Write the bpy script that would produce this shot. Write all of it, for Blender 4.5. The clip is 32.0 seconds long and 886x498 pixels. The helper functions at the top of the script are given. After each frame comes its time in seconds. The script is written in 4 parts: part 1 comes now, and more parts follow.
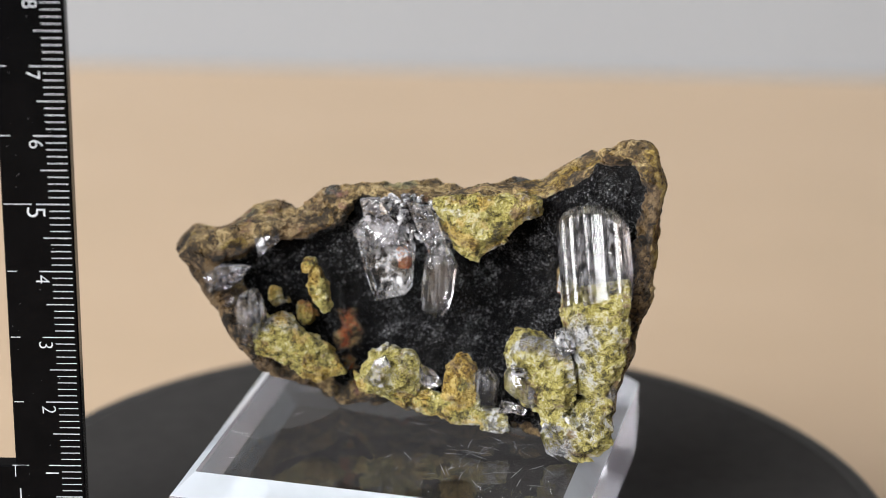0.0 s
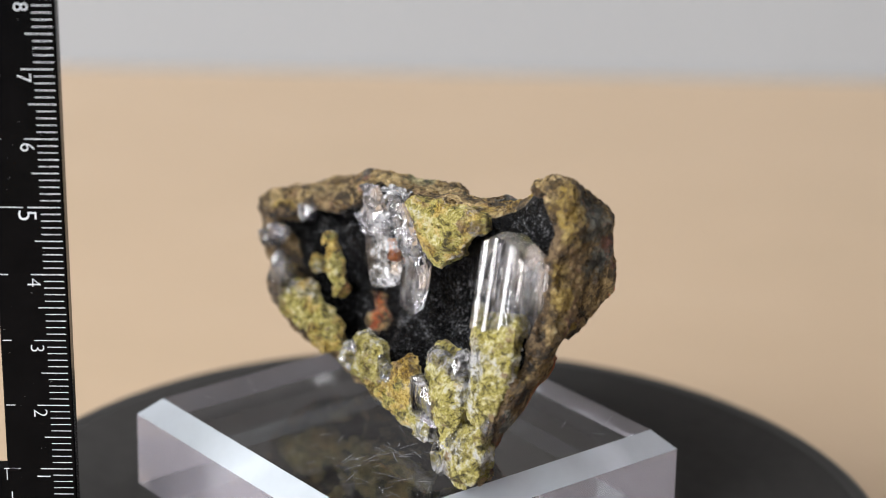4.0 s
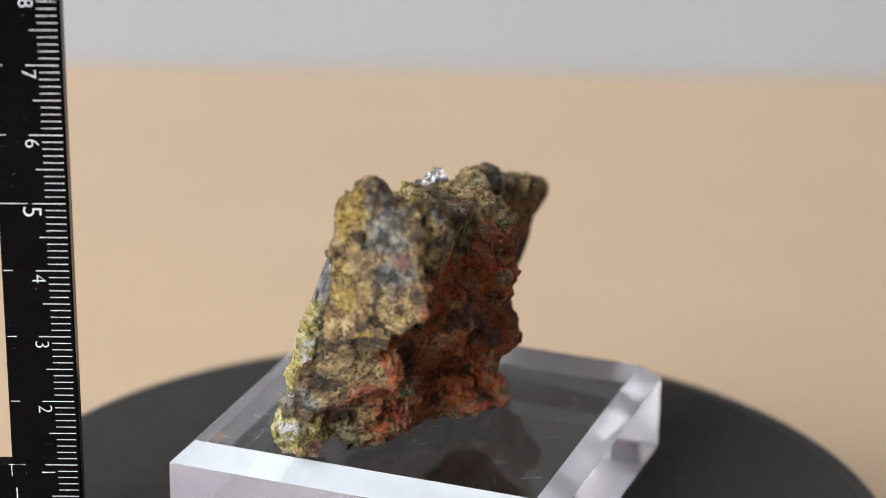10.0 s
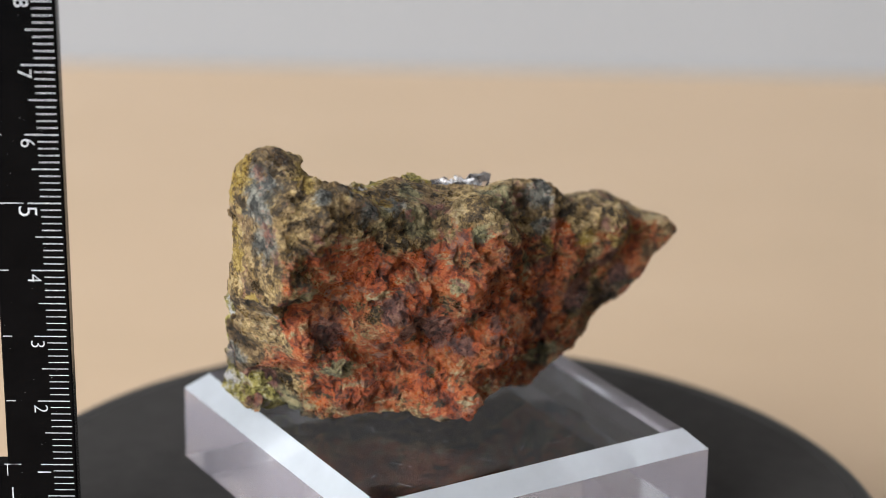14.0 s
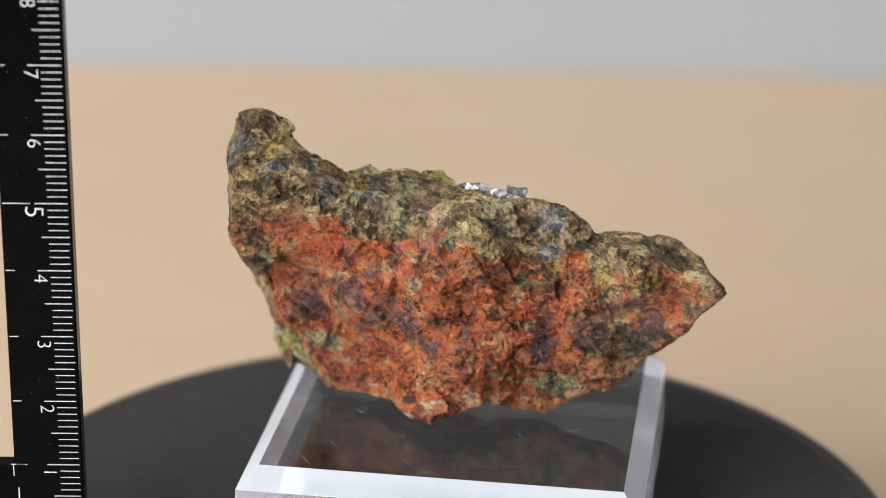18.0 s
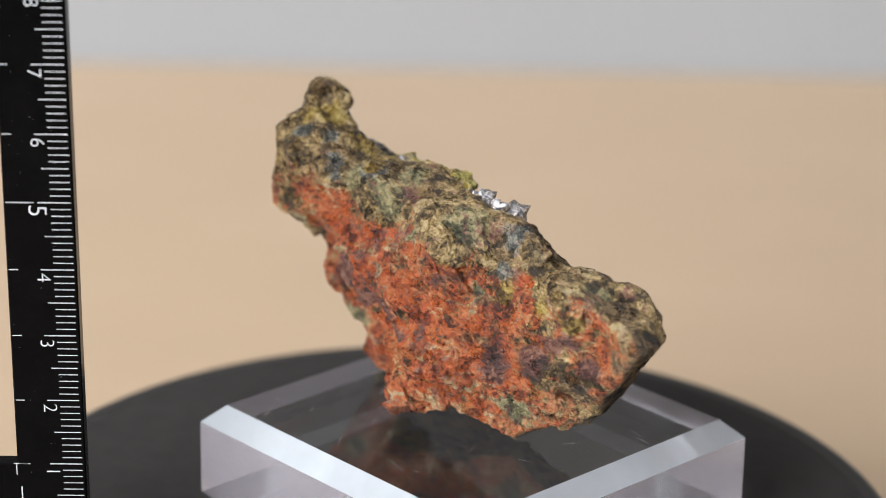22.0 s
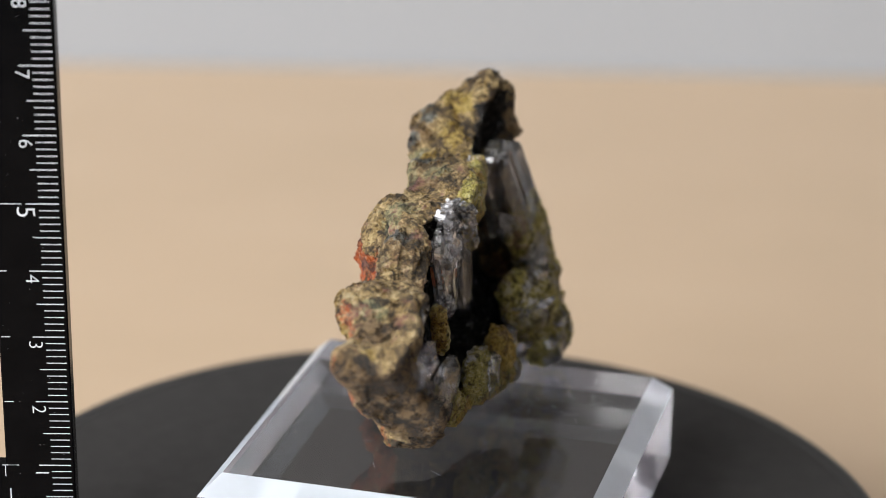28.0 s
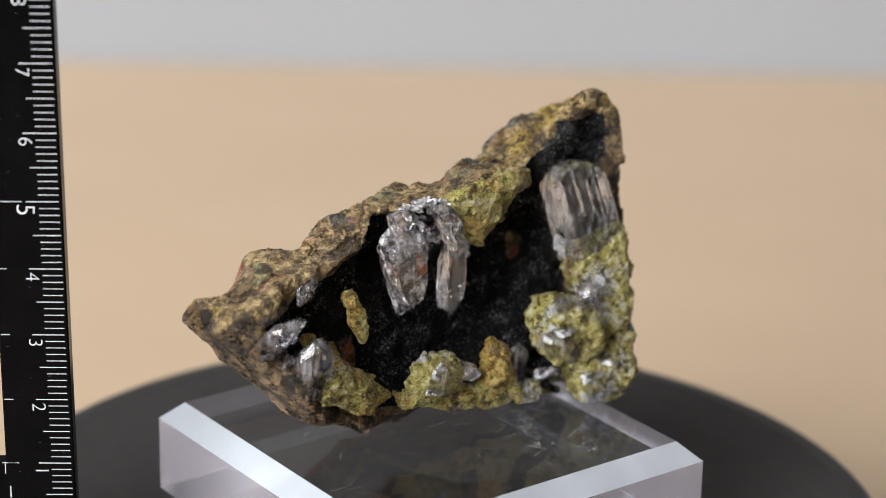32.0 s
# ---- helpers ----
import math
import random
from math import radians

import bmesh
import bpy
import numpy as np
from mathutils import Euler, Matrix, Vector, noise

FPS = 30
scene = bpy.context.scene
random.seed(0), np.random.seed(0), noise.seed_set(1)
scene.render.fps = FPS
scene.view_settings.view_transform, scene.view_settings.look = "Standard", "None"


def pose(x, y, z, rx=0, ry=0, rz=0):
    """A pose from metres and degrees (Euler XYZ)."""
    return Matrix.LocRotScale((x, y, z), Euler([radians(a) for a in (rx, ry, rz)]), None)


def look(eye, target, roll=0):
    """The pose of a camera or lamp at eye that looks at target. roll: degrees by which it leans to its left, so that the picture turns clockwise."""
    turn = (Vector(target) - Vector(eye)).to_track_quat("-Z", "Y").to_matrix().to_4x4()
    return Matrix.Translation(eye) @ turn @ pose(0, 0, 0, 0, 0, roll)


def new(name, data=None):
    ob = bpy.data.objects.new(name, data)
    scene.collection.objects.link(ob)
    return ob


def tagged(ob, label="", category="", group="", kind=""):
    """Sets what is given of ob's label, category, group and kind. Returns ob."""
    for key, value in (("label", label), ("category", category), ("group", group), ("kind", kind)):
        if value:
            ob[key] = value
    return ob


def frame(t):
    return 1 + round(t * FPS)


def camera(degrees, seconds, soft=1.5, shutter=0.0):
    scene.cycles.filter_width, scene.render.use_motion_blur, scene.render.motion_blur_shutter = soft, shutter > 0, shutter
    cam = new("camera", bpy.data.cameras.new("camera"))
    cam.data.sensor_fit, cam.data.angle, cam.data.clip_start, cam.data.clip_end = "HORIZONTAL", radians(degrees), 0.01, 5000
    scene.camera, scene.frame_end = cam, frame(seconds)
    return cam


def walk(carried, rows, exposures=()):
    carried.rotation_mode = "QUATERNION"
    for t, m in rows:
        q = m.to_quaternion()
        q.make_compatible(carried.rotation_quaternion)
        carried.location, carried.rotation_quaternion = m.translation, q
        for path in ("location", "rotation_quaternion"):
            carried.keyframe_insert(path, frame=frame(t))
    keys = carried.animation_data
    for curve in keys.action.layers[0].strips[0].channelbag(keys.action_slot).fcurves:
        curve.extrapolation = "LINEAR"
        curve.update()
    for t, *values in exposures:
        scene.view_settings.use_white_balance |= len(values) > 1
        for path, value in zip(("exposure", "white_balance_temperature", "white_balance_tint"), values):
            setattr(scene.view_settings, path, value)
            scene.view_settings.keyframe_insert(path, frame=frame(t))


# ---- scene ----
# ---- camera: a 105 mm macro lens on a stand, nudged a little by its focus drive ----
TURN = 9.715            # degrees a second, clockwise from above
LIFT = 0.083            # the turntable axis frame over the tabletop
EYE = Vector((-0.0003, -0.3600, 0.1287 + LIFT))
LEAN = 1.098
SWAY = ((0, 0.0, -20.248), (1, 0.024, -20.230), (2, 0.056, -20.212), (3, 0.096, -20.202), (6, 0.380, -20.162),
        (7, 0.385, -20.182), (8, 0.278, -20.200), (9, 0.172, -20.265), (10, 0.087, -20.267), (11, 0.116, -20.261),
        (12, 0.185, -20.272), (13, 0.188, -20.268), (14, 0.189, -20.279), (17, 0.069, -20.270), (18, 0.040, -20.268),
        (19, 0.038, -20.251), (20, -0.002, -20.272), (21, -0.020, -20.272), (22, -0.031, -20.284), (23, -0.048, -20.281),
        (24, 0.090, -20.262), (25, 0.196, -20.263), (28, 0.234, -20.266), (29, 0.312, -20.284), (30, 0.356, -20.300),
        (31, 0.315, -20.299), (32, 0.239, -20.315))


def aim(pan, tilt):
    p, e = radians(pan), radians(tilt)
    return look(EYE, EYE + Vector((math.sin(p) * math.cos(e), math.cos(p) * math.cos(e), math.sin(e))), LEAN)


cam = camera(19.35, 32.0, soft=0.5)
cam.data.dof.use_dof = True
cam.data.dof.focus_distance = 0.373
cam.data.dof.aperture_fstop = 13.5
walk(cam, [(t, aim(p, e)) for t, p, e in SWAY])

# ---- light: a window on the left, plain daylight ----
scene.view_settings.exposure = 0.0
world = bpy.data.worlds.new("daylight")
scene.world = world
world.use_nodes = True
_nt = world.node_tree
_sky = _nt.nodes.new("ShaderNodeTexSky")
_sky.sky_type = "NISHITA"
_sky.sun_disc = False
_sky.sun_elevation = radians(40)
_sky.sun_rotation = radians(200)
_nt.nodes["Background"].inputs["Strength"].default_value = 0.1
_nt.links.new(_sky.outputs[0], _nt.nodes["Background"].inputs["Color"])


def window_light(name, at, target, wide, high, watts, colour):
    lamp = bpy.data.lights.new(name, "AREA")
    lamp.shape, lamp.size, lamp.size_y, lamp.energy, lamp.color = "RECTANGLE", wide, high, watts, colour
    ob = new(name, lamp)
    ob.matrix_world = look(at, target)
    return ob


# the sky's light, standing in the opening of window_1
window_light("window_daylight", (-1.02, -1.00, 0.80), (0.6, -0.15, 0.10), 1.5, 1.25, 86, (0.985, 0.98, 0.975))


# ---- materials ----
def material(name):
    m = bpy.data.materials.new(name)
    m.use_nodes = True
    nt = m.node_tree
    return m, nt, nt.nodes["Principled BSDF"]


def node(nt, kind, **values):
    n = nt.nodes.new(kind)
    for key, value in values.items():
        n.inputs[key.replace("_", " ")].default_value = value
    return n


def ramp(nt, fac, *stops):
    r = nt.nodes.new("ShaderNodeValToRGB")
    while len(r.color_ramp.elements) < len(stops):
        r.color_ramp.elements.new(0.5)
    for e, (at, c) in zip(r.color_ramp.elements, stops):
        e.position = at
        e.color = (c, c, c, 1) if isinstance(c, (int, float)) else (*c, 1)
    nt.links.new(fac, r.inputs[0])
    return r.outputs[0]


def coords(nt, scale=(1, 1, 1)):
    c = nt.nodes.new("ShaderNodeTexCoord")
    m = nt.nodes.new("ShaderNodeMapping")
    m.inputs["Scale"].default_value = scale
    nt.links.new(c.outputs["Object"], m.inputs[0])
    return m.outputs[0]


def noise_tex(nt, vec, scale, detail=6, rough=0.6, swirl=0.0):
    n = node(nt, "ShaderNodeTexNoise", Scale=scale, Detail=detail, Roughness=rough, Distortion=swirl)
    nt.links.new(vec, n.inputs["Vector"])
    return n.outputs[0]


def mixed(nt, fac, a, b):
    m = nt.nodes.new("ShaderNodeMix")
    m.data_type = "RGBA"
    for k, v in ((0, fac), (6, a), (7, b)):
        if isinstance(v, bpy.types.NodeSocket):
            nt.links.new(v, m.inputs[k])
        elif k == 0:
            m.inputs[k].default_value = v
        else:
            m.inputs[k].default_value = (*v, 1)
    return m.outputs[2]


def calc(nt, op, a, b=None):
    m = nt.nodes.new("ShaderNodeMath")
    m.operation = op
    for k, v in ((0, a), (1, b)):
        if isinstance(v, bpy.types.NodeSocket):
            nt.links.new(v, m.inputs[k])
        elif v is not None:
            m.inputs[k].default_value = v
    return m.outputs[0]


def bumped(nt, bsdf, height, strength, distance):
    b = node(nt, "ShaderNodeBump", Strength=strength, Distance=distance)
    nt.links.new(height, b.inputs["Height"])
    nt.links.new(b.outputs[0], bsdf.inputs["Normal"])


def plain(name, dark, light, scale, rough=0.6, metal=0.0, bump=0.0, size=0.0005):
    m, nt, b = material(name)
    v = coords(nt)
    n = noise_tex(nt, v, scale)
    nt.links.new(ramp(nt, n, (0.3, dark), (0.7, light)), b.inputs["Base Color"])
    b.inputs["Roughness"].default_value, b.inputs["Metallic"].default_value = rough, metal
    if bump:
        bumped(nt, b, noise_tex(nt, v, scale * 6), bump, size)
    return m
wall_paint = plain("wall_paint", (0.258, 0.265, 0.278), (0.280, 0.287, 0.300), 3, 0.85, 0, 0.2, 0.001)
# for walls out of view, dark so that they return little fill light
dim_paint = plain("taupe_paint", (0.125, 0.12, 0.118), (0.16, 0.153, 0.15), 3, 0.85, 0, 0.2, 0.001)
ceiling_paint = plain("ceiling_paint", (0.56, 0.56, 0.56), (0.62, 0.62, 0.62), 3, 0.9)
floor_wood = plain("floor_wood", (0.2, 0.13, 0.08), (0.28, 0.19, 0.12), 6, 0.5)
frame_paint = plain("frame_paint", (0.75, 0.75, 0.74), (0.8, 0.8, 0.8), 20, 0.5)


def beech():
    m, nt, b = material("beech_wood")
    v = coords(nt, (3, 6, 6))
    n = noise_tex(nt, v, 5, 5)
    c = ramp(nt, n, (0.25, (0.46, 0.345, 0.232)), (0.5, (0.48, 0.357, 0.242)), (0.8, (0.50, 0.377, 0.26)))
    nt.links.new(c, b.inputs["Base Color"])
    b.inputs["Roughness"].default_value = 0.45
    bumped(nt, b, n, 0.15, 0.0004)
    return m


wood = beech()


def black_felt():
    m, nt, b = material("matt_black_plastic")
    v = coords(nt)
    n = noise_tex(nt, v, 260, 3)
    nt.links.new(ramp(nt, n, (0.3, (0.022, 0.0212, 0.0208)), (0.75, (0.032, 0.0305, 0.03))), b.inputs["Base Color"])
    b.inputs["Roughness"].default_value = 0.8
    b.inputs["Specular IOR Level"].default_value = 0.25
    bumped(nt, b, noise_tex(nt, v, 2500, 2), 0.25, 0.00008)
    return m


disc_black = black_felt()
base_black = plain("black_plastic", (0.012, 0.012, 0.012), (0.02, 0.02, 0.02), 80, 0.4)


def clear(name, ior=1.49, rough=0.0, tint=(1, 1, 1)):
    m, nt, b = material(name)
    b.inputs["Base Color"].default_value = (*tint, 1)
    b.inputs["Transmission Weight"].default_value = 1.0
    b.inputs["IOR"].default_value = ior
    b.inputs["Roughness"].default_value = rough
    return m, nt, b


acrylic, _, _ = clear("clear_acrylic", 1.49, 0.0, (0.985, 0.98, 0.985))


def satin(name, share, rough, tint):
    """Machined acrylic: clear, with a pale haze painted in for light caught inside."""
    m, nt, g = clear(name, 1.49, rough, (0.97, 0.945, 0.975))
    v = coords(nt, (1, 1, 1))
    d = node(nt, "ShaderNodeBsdfTranslucent")
    e = node(nt, "ShaderNodeBsdfDiffuse")
    d.inputs["Color"].default_value = e.inputs["Color"].default_value = (*tint, 1)
    mix1, mix2 = nt.nodes.new("ShaderNodeMixShader"), nt.nodes.new("ShaderNodeMixShader")
    nt.links.new(d.outputs[0], mix1.inputs[1])
    nt.links.new(e.outputs[0], mix1.inputs[2])
    f = ramp(nt, noise_tex(nt, v, 90, 4), (0.3, share * 0.92), (0.7, min(1, share * 1.08)))
    nt.links.new(f, mix2.inputs[0])
    nt.links.new(g.outputs[0], mix2.inputs[1])
    nt.links.new(mix1.outputs[0], mix2.inputs[2])
    nt.links.new(mix2.outputs[0], nt.nodes["Material Output"].inputs["Surface"])
    return m


# cool tint and haze stand in for window light that sides and chamfers reflect
lit_side = satin("lit_acrylic_side", 0.24, 0.1, (0.80, 0.76, 0.86))
lit_edge = satin("lit_acrylic_chamfer", 0.60, 0.05, (0.84, 0.92, 1.0))
polished_edge = satin("polished_acrylic_chamfer", 0.04, 0.02, (0.84, 0.93, 1.0))
scratch_white = plain("scratched_acrylic", (0.34, 0.34, 0.36), (0.62, 0.62, 0.64), 800, 0.7)


# ---- building ----
def mesh_ob(name, bm, mat, parent=None, label="", smooth=False):
    me = bpy.data.meshes.new(name)
    bm.to_mesh(me)
    bm.free()
    if smooth:
        for poly in me.polygons:
            poly.use_smooth = True
    me.materials.append(mat)
    ob = new(name, me)
    if parent:
        ob.parent = parent
    if label:
        tagged(ob, label)
    return ob


def part(name, bm, mat, parent, label="", smooth=False):
    return mesh_ob(name, bm, mat, parent, label, smooth)


def box(bm, lo, hi, bevel=0.0, segments=1):
    r = bmesh.ops.create_cube(bm, size=1.0)
    c = [(a + b) / 2 for a, b in zip(lo, hi)]
    s = [b - a for a, b in zip(lo, hi)]
    for v in r["verts"]:
        v.co = Vector((c[0] + v.co.x * s[0], c[1] + v.co.y * s[1], c[2] + v.co.z * s[2]))
    if bevel:
        vs = set(r["verts"])
        edges = [e for e in bm.edges if e.verts[0] in vs and e.verts[1] in vs]
        bmesh.ops.bevel(bm, geom=edges, offset=bevel, segments=segments, affect="EDGES", profile=0.5)
    return bm


def boxed(lo, hi, bevel=0.0, segments=1):
    return box(bmesh.new(), lo, hi, bevel, segments)


def lathe(profile, steps=96):
    bm = bmesh.new()
    rings = []
    for r, z in profile:
        if r == 0:
            rings.append([bm.verts.new((0, 0, z))])
        else:
            rings.append([bm.verts.new((r * math.cos(2 * math.pi * k / steps), r * math.sin(2 * math.pi * k / steps), z)) for k in range(steps)])
    for a, b in zip(rings, rings[1:]):
        for k in range(steps):
            j = (k + 1) % steps
            q = [a[k % len(a)], a[j % len(a)], b[j % len(b)], b[k % len(b)]]
            q = list(dict.fromkeys(q))
            if len(q) > 2:
                bm.faces.new(q)
    bmesh.ops.recalc_face_normals(bm, faces=bm.faces)
    return bm


# ---- the room ----
def room():
    x0, x1, y0, y1, z0, z1 = -1.12, 1.9, -2.6, 0.62, -0.74, 1.7
    t = 0.12
    tagged(mesh_ob("floor", boxed((x0 - t, y0 - t, z0 - t), (x1 + t, y1 + t, z0)), floor_wood), "brown wooden floor of the room", "floor", kind="structure")
    tagged(mesh_ob("ceiling", boxed((x0 - t, y0 - t, z1), (x1 + t, y1 + t, z1 + t)), ceiling_paint), "plain white ceiling of the room", "ceiling", kind="structure")
    tagged(mesh_ob("wall_north", boxed((x0 - t, y1, z0), (x1 + t, y1 + t, z1)), dim_paint), "unseen taupe wall behind the table, kept dark for reflections in the block", "wall", kind="structure")
    tagged(mesh_ob("wall_south", boxed((x0 - t, y0 - t, z0), (x1 + t, y0, z1)), dim_paint), "unseen dark taupe wall, added to close the room", "wall", kind="structure")
    tagged(mesh_ob("wall_east", boxed((x1, y0, z0), (x1 + t, y1, z1)), dim_paint), "unseen dark taupe wall, added to close the room", "wall", kind="structure")
    # the west wall has the window's opening
    a, b, c, d = -1.88, -0.12, 0.08, 1.52
    bm = bmesh.new()
    box(bm, (x0 - t, y0, z0), (x0, a, z1))
    box(bm, (x0 - t, b, z0), (x0, y1, z1))
    box(bm, (x0 - t, a, z0), (x0, b, c))
    box(bm, (x0 - t, a, d), (x0, b, z1))
    tagged(mesh_ob("wall_west", bm, wall_paint), "plain pale grey wall with a window opening", "wall", kind="structure")
    win = tagged(new("window_1"), "white framed window that lets in daylight", "window", kind="structure")
    for lo, hi in (((x0 - 0.09, a, c), (x0 - 0.04, b, c + 0.04)), ((x0 - 0.09, a, d - 0.04), (x0 - 0.04, b, d)),
                   ((x0 - 0.09, a, c + 0.04), (x0 - 0.04, a + 0.04, d - 0.04)), ((x0 - 0.09, b - 0.04, c + 0.04), (x0 - 0.04, b, d - 0.04))):
        part("window_frame", boxed(lo, hi, 0.004), frame_paint, win)


def table():
    t = tagged(new("table"), "light beech wood table with a plain top", "table")
    part("tabletop", boxed((-0.75, -0.42, -0.028), (0.85, 0.3635, 0.0), 0.001, 2), wood, t)
    for x in (-0.68, 0.78):
        for y in (-0.36, 0.31):
            part("leg", boxed((x - 0.025, y - 0.025, -0.74), (x + 0.025, y + 0.025, -0.028), 0.003), wood, t)


def backboard():
    """The plain grey board that stands behind everything at the end of the table. Added in place of a wall and kept
    low, to darken the block's reflections.
    """
    tagged(mesh_ob("backdrop", boxed((-0.75, 0.3645, -0.03), (0.85, 0.3685, 0.115), 0.0008), wall_paint), "pale grey board added in place of a wall at the table end", "backdrop", kind="structure")


DISC_TOP = LIFT - 0.0481


def turntable():
    t = tagged(new("turntable"), "round matt black rotating display turntable on the table", "turntable")
    r, z = 0.0703, DISC_TOP
    part("platter", lathe([(0, z - 0.005), (r - 0.0034, z - 0.005), (r - 0.0034, z), (0, z)], 160), disc_black, t, "matt black round top")
    part("rim", lathe([(r - 0.0034, z - 0.007), (r - 0.0015, z - 0.007), (r, z - 0.0055), (r, z - 0.0012), (r - 0.0004, z - 0.0004), (r - 0.0012, z - 0.0001), (r - 0.0033, z - 0.0001)], 160), base_black, t, "narrow smooth black rim")
    z -= 0.005
    part("base", lathe([(0, 0), (0.06, 0), (0.062, 0.002), (0.062, z - 0.003), (0.058, z), (0, z)], 96), base_black, t, "low black plastic drum")
    return t


BLOCK_TOP = LIFT - 0.0305


def acrylic_block():
    s, c = 0.0292, 0.0029
    z0, z1 = DISC_TOP + 0.00012, BLOCK_TOP
    m = pose(-0.00375, -0.0024, 0, 0, 0, 77.35)
    bm = bmesh.new()
    levels = ((s - c, z0), (s, z0 + c), (s, z1 - c), (s - c, z1))
    rings = [[bm.verts.new((i * w, j * w, z)) for i, j in ((-1, -1), (1, -1), (1, 1), (-1, 1))] for w, z in levels]
    bm.faces.new(rings[0][::-1])
    bm.faces.new(rings[-1])
    for lower, upper in zip(rings, rings[1:]):
        for k in range(4):
            bm.faces.new((lower[k], lower[(k + 1) % 4], upper[(k + 1) % 4], upper[k]))
    bm.normal_update()
    for f in bm.faces:
        lean = max(abs(f.normal.x), abs(f.normal.y))
        f.material_index = 0 if abs(f.normal.z) > 0.95 else 1 if lean > 0.95 else 2 if f.normal.z > 0 else 3
    bm.transform(m)
    b = tagged(new("acrylic_block"), "square clear acrylic display block, its sides and chamfers whitened for caught light", "display block")
    ob = part("block", bm, acrylic, b)
    ob.data.materials.append(lit_side)
    ob.data.materials.append(lit_edge)
    ob.data.materials.append(polished_edge)
    # hairline scratches worn into the top
    rng = random.Random(12)
    bm = bmesh.new()
    for k in range(80):
        far = rng.random() < 0.35
        x, y = rng.uniform(-0.024, 0.024), rng.uniform(-0.024, 0.024)
        if not far:
            x, y = rng.gauss(-0.012, 0.006), rng.gauss(-0.014, 0.006)
        if max(abs(x), abs(y)) > 0.0245:
            continue
        u, bend = rng.uniform(0, math.pi), rng.uniform(-0.08, 0.08)
        step, w = rng.uniform(0.0002, 0.0008), rng.uniform(0.000012, 0.00003)
        last = None
        for i in range(6):
            n = Vector((-math.sin(u), math.cos(u), 0)) * w * (0.3 + math.sin(math.pi * (i + 0.5) / 6))
            p = Vector((x, y, z1 + 0.00002))
            pair = (bm.verts.new(p + n), bm.verts.new(p - n))
            if last:
                bm.faces.new((last[0], last[1], pair[1], pair[0]))
            last = pair
            x, y, u = x + step * math.cos(u), y + step * math.sin(u), u + bend
            if max(abs(x), abs(y)) > 0.0255:
                break
    bm.transform(m)
    tagged(part("scuffing", bm, scratch_white, b, "fine pale scratches on the top"), kind="stuff")
    return b


room()
table()
backboard()
TURNTABLE = turntable()
BLOCK = acrylic_block()


from mathutils.geometry import delaunay_2d_cdt


# ---- the mineral specimen: millimetres about the turntable axis, z over the axis frame ----
def lattice(p, seed):
    """Smooth value noise of the points p (n x 3), from -1 to 1."""
    rng = np.random.RandomState(seed)
    table_ = rng.uniform(-1, 1, (32, 32, 32))
    i = np.floor(p).astype(int)
    f = p - i
    f = f * f * (3 - 2 * f)
    i &= 31
    j = (i + 1) & 31
    out = 0
    for a in (0, 1):
        for b in (0, 1):
            for c in (0, 1):
                w = (f[:, 0] if a else 1 - f[:, 0]) * (f[:, 1] if b else 1 - f[:, 1]) * (f[:, 2] if c else 1 - f[:, 2])
                out = out + w * table_[(j if a else i)[:, 0], (j if b else i)[:, 1], (j if c else i)[:, 2]]
    return out


def fbm(p, size, seed, octaves=4, gain=0.5):
    out, amp, total = 0, 1.0, 0.0
    for k in range(octaves):
        out = out + amp * lattice(p / size * 2 ** k + 7.3 * k, seed + k)
        total += amp
        amp *= gain
    return out / total


def ridged(p, size, seed, octaves=3):
    out, amp = 0, 1.0
    for k in range(octaves):
        out = out + amp * (1 - 2 * np.abs(lattice(p / size * 2 ** k + 3.1 * k, seed + k)))
        amp *= 0.5
    return out / 1.75


def smooth(a, b, x):
    t = np.clip((x - a) / (b - a), 0, 1)
    return t * t * (3 - 2 * t)


def poly_distance(x, z, pts):
    """Signed distance to a closed outline, negative inside."""
    d = np.full(x.shape, 1e9)
    inside = np.zeros(x.shape, bool)
    for (ax, az), (bx, bz) in zip(pts, pts[1:] + pts[:1]):
        ex, ez = bx - ax, bz - az
        t = np.clip(((x - ax) * ex + (z - az) * ez) / (ex * ex + ez * ez), 0, 1)
        d = np.minimum(d, np.hypot(x - ax - t * ex, z - az - t * ez))
        cross = ((az > z) != (bz > z)) & (x < ax + (z - az) * ex / (ez if ez else 1e-9))
        inside ^= cross
    return np.where(inside, -d, d)


def spread(x, z, stops, power=3.0):
    """A smooth surface y(x, z) through a few stops (x, z, y)."""
    num = den = 0
    for sx, sz, sy in stops:
        w = 1 / (np.hypot(x - sx, z - sz) + 0.6) ** power
        num, den = num + w * sy, den + w
    return num / den


# the outline from the open side, from the thin tip over the ridge and the horn to the foot
OUTLINE = [(-40.9, -7.7), (-38.7, -3.8), (-33.7, -2.6), (-28.9, -0.6), (-25.0, -0.3), (-22.6, -0.2), (-18.5, 2.8), (-12.9, 5.0), (-7.9, 4.6), (-0.8, 5.0), (5.9,
           6.3), (14.1, 7.0), (19.3, 10.0), (21.8, 14.4), (26.3, 15.8), (29.9, 15.2), (32.5, 9.1), (30.6, 0.1), (30.8, -7.2), (28.0, -12.4), (26.0, -16.8), (23.9,
           -24.6), (23.3, -29.6), (17.0, -30.7), (12.0, -29.6), (4.0, -28.3), (-6.1, -27.1), (-15.0, -30.2), (-21.5, -26.4), (-28.4, -24.4), (-32.0, -18.8), (-36.7,
           -12.3)]
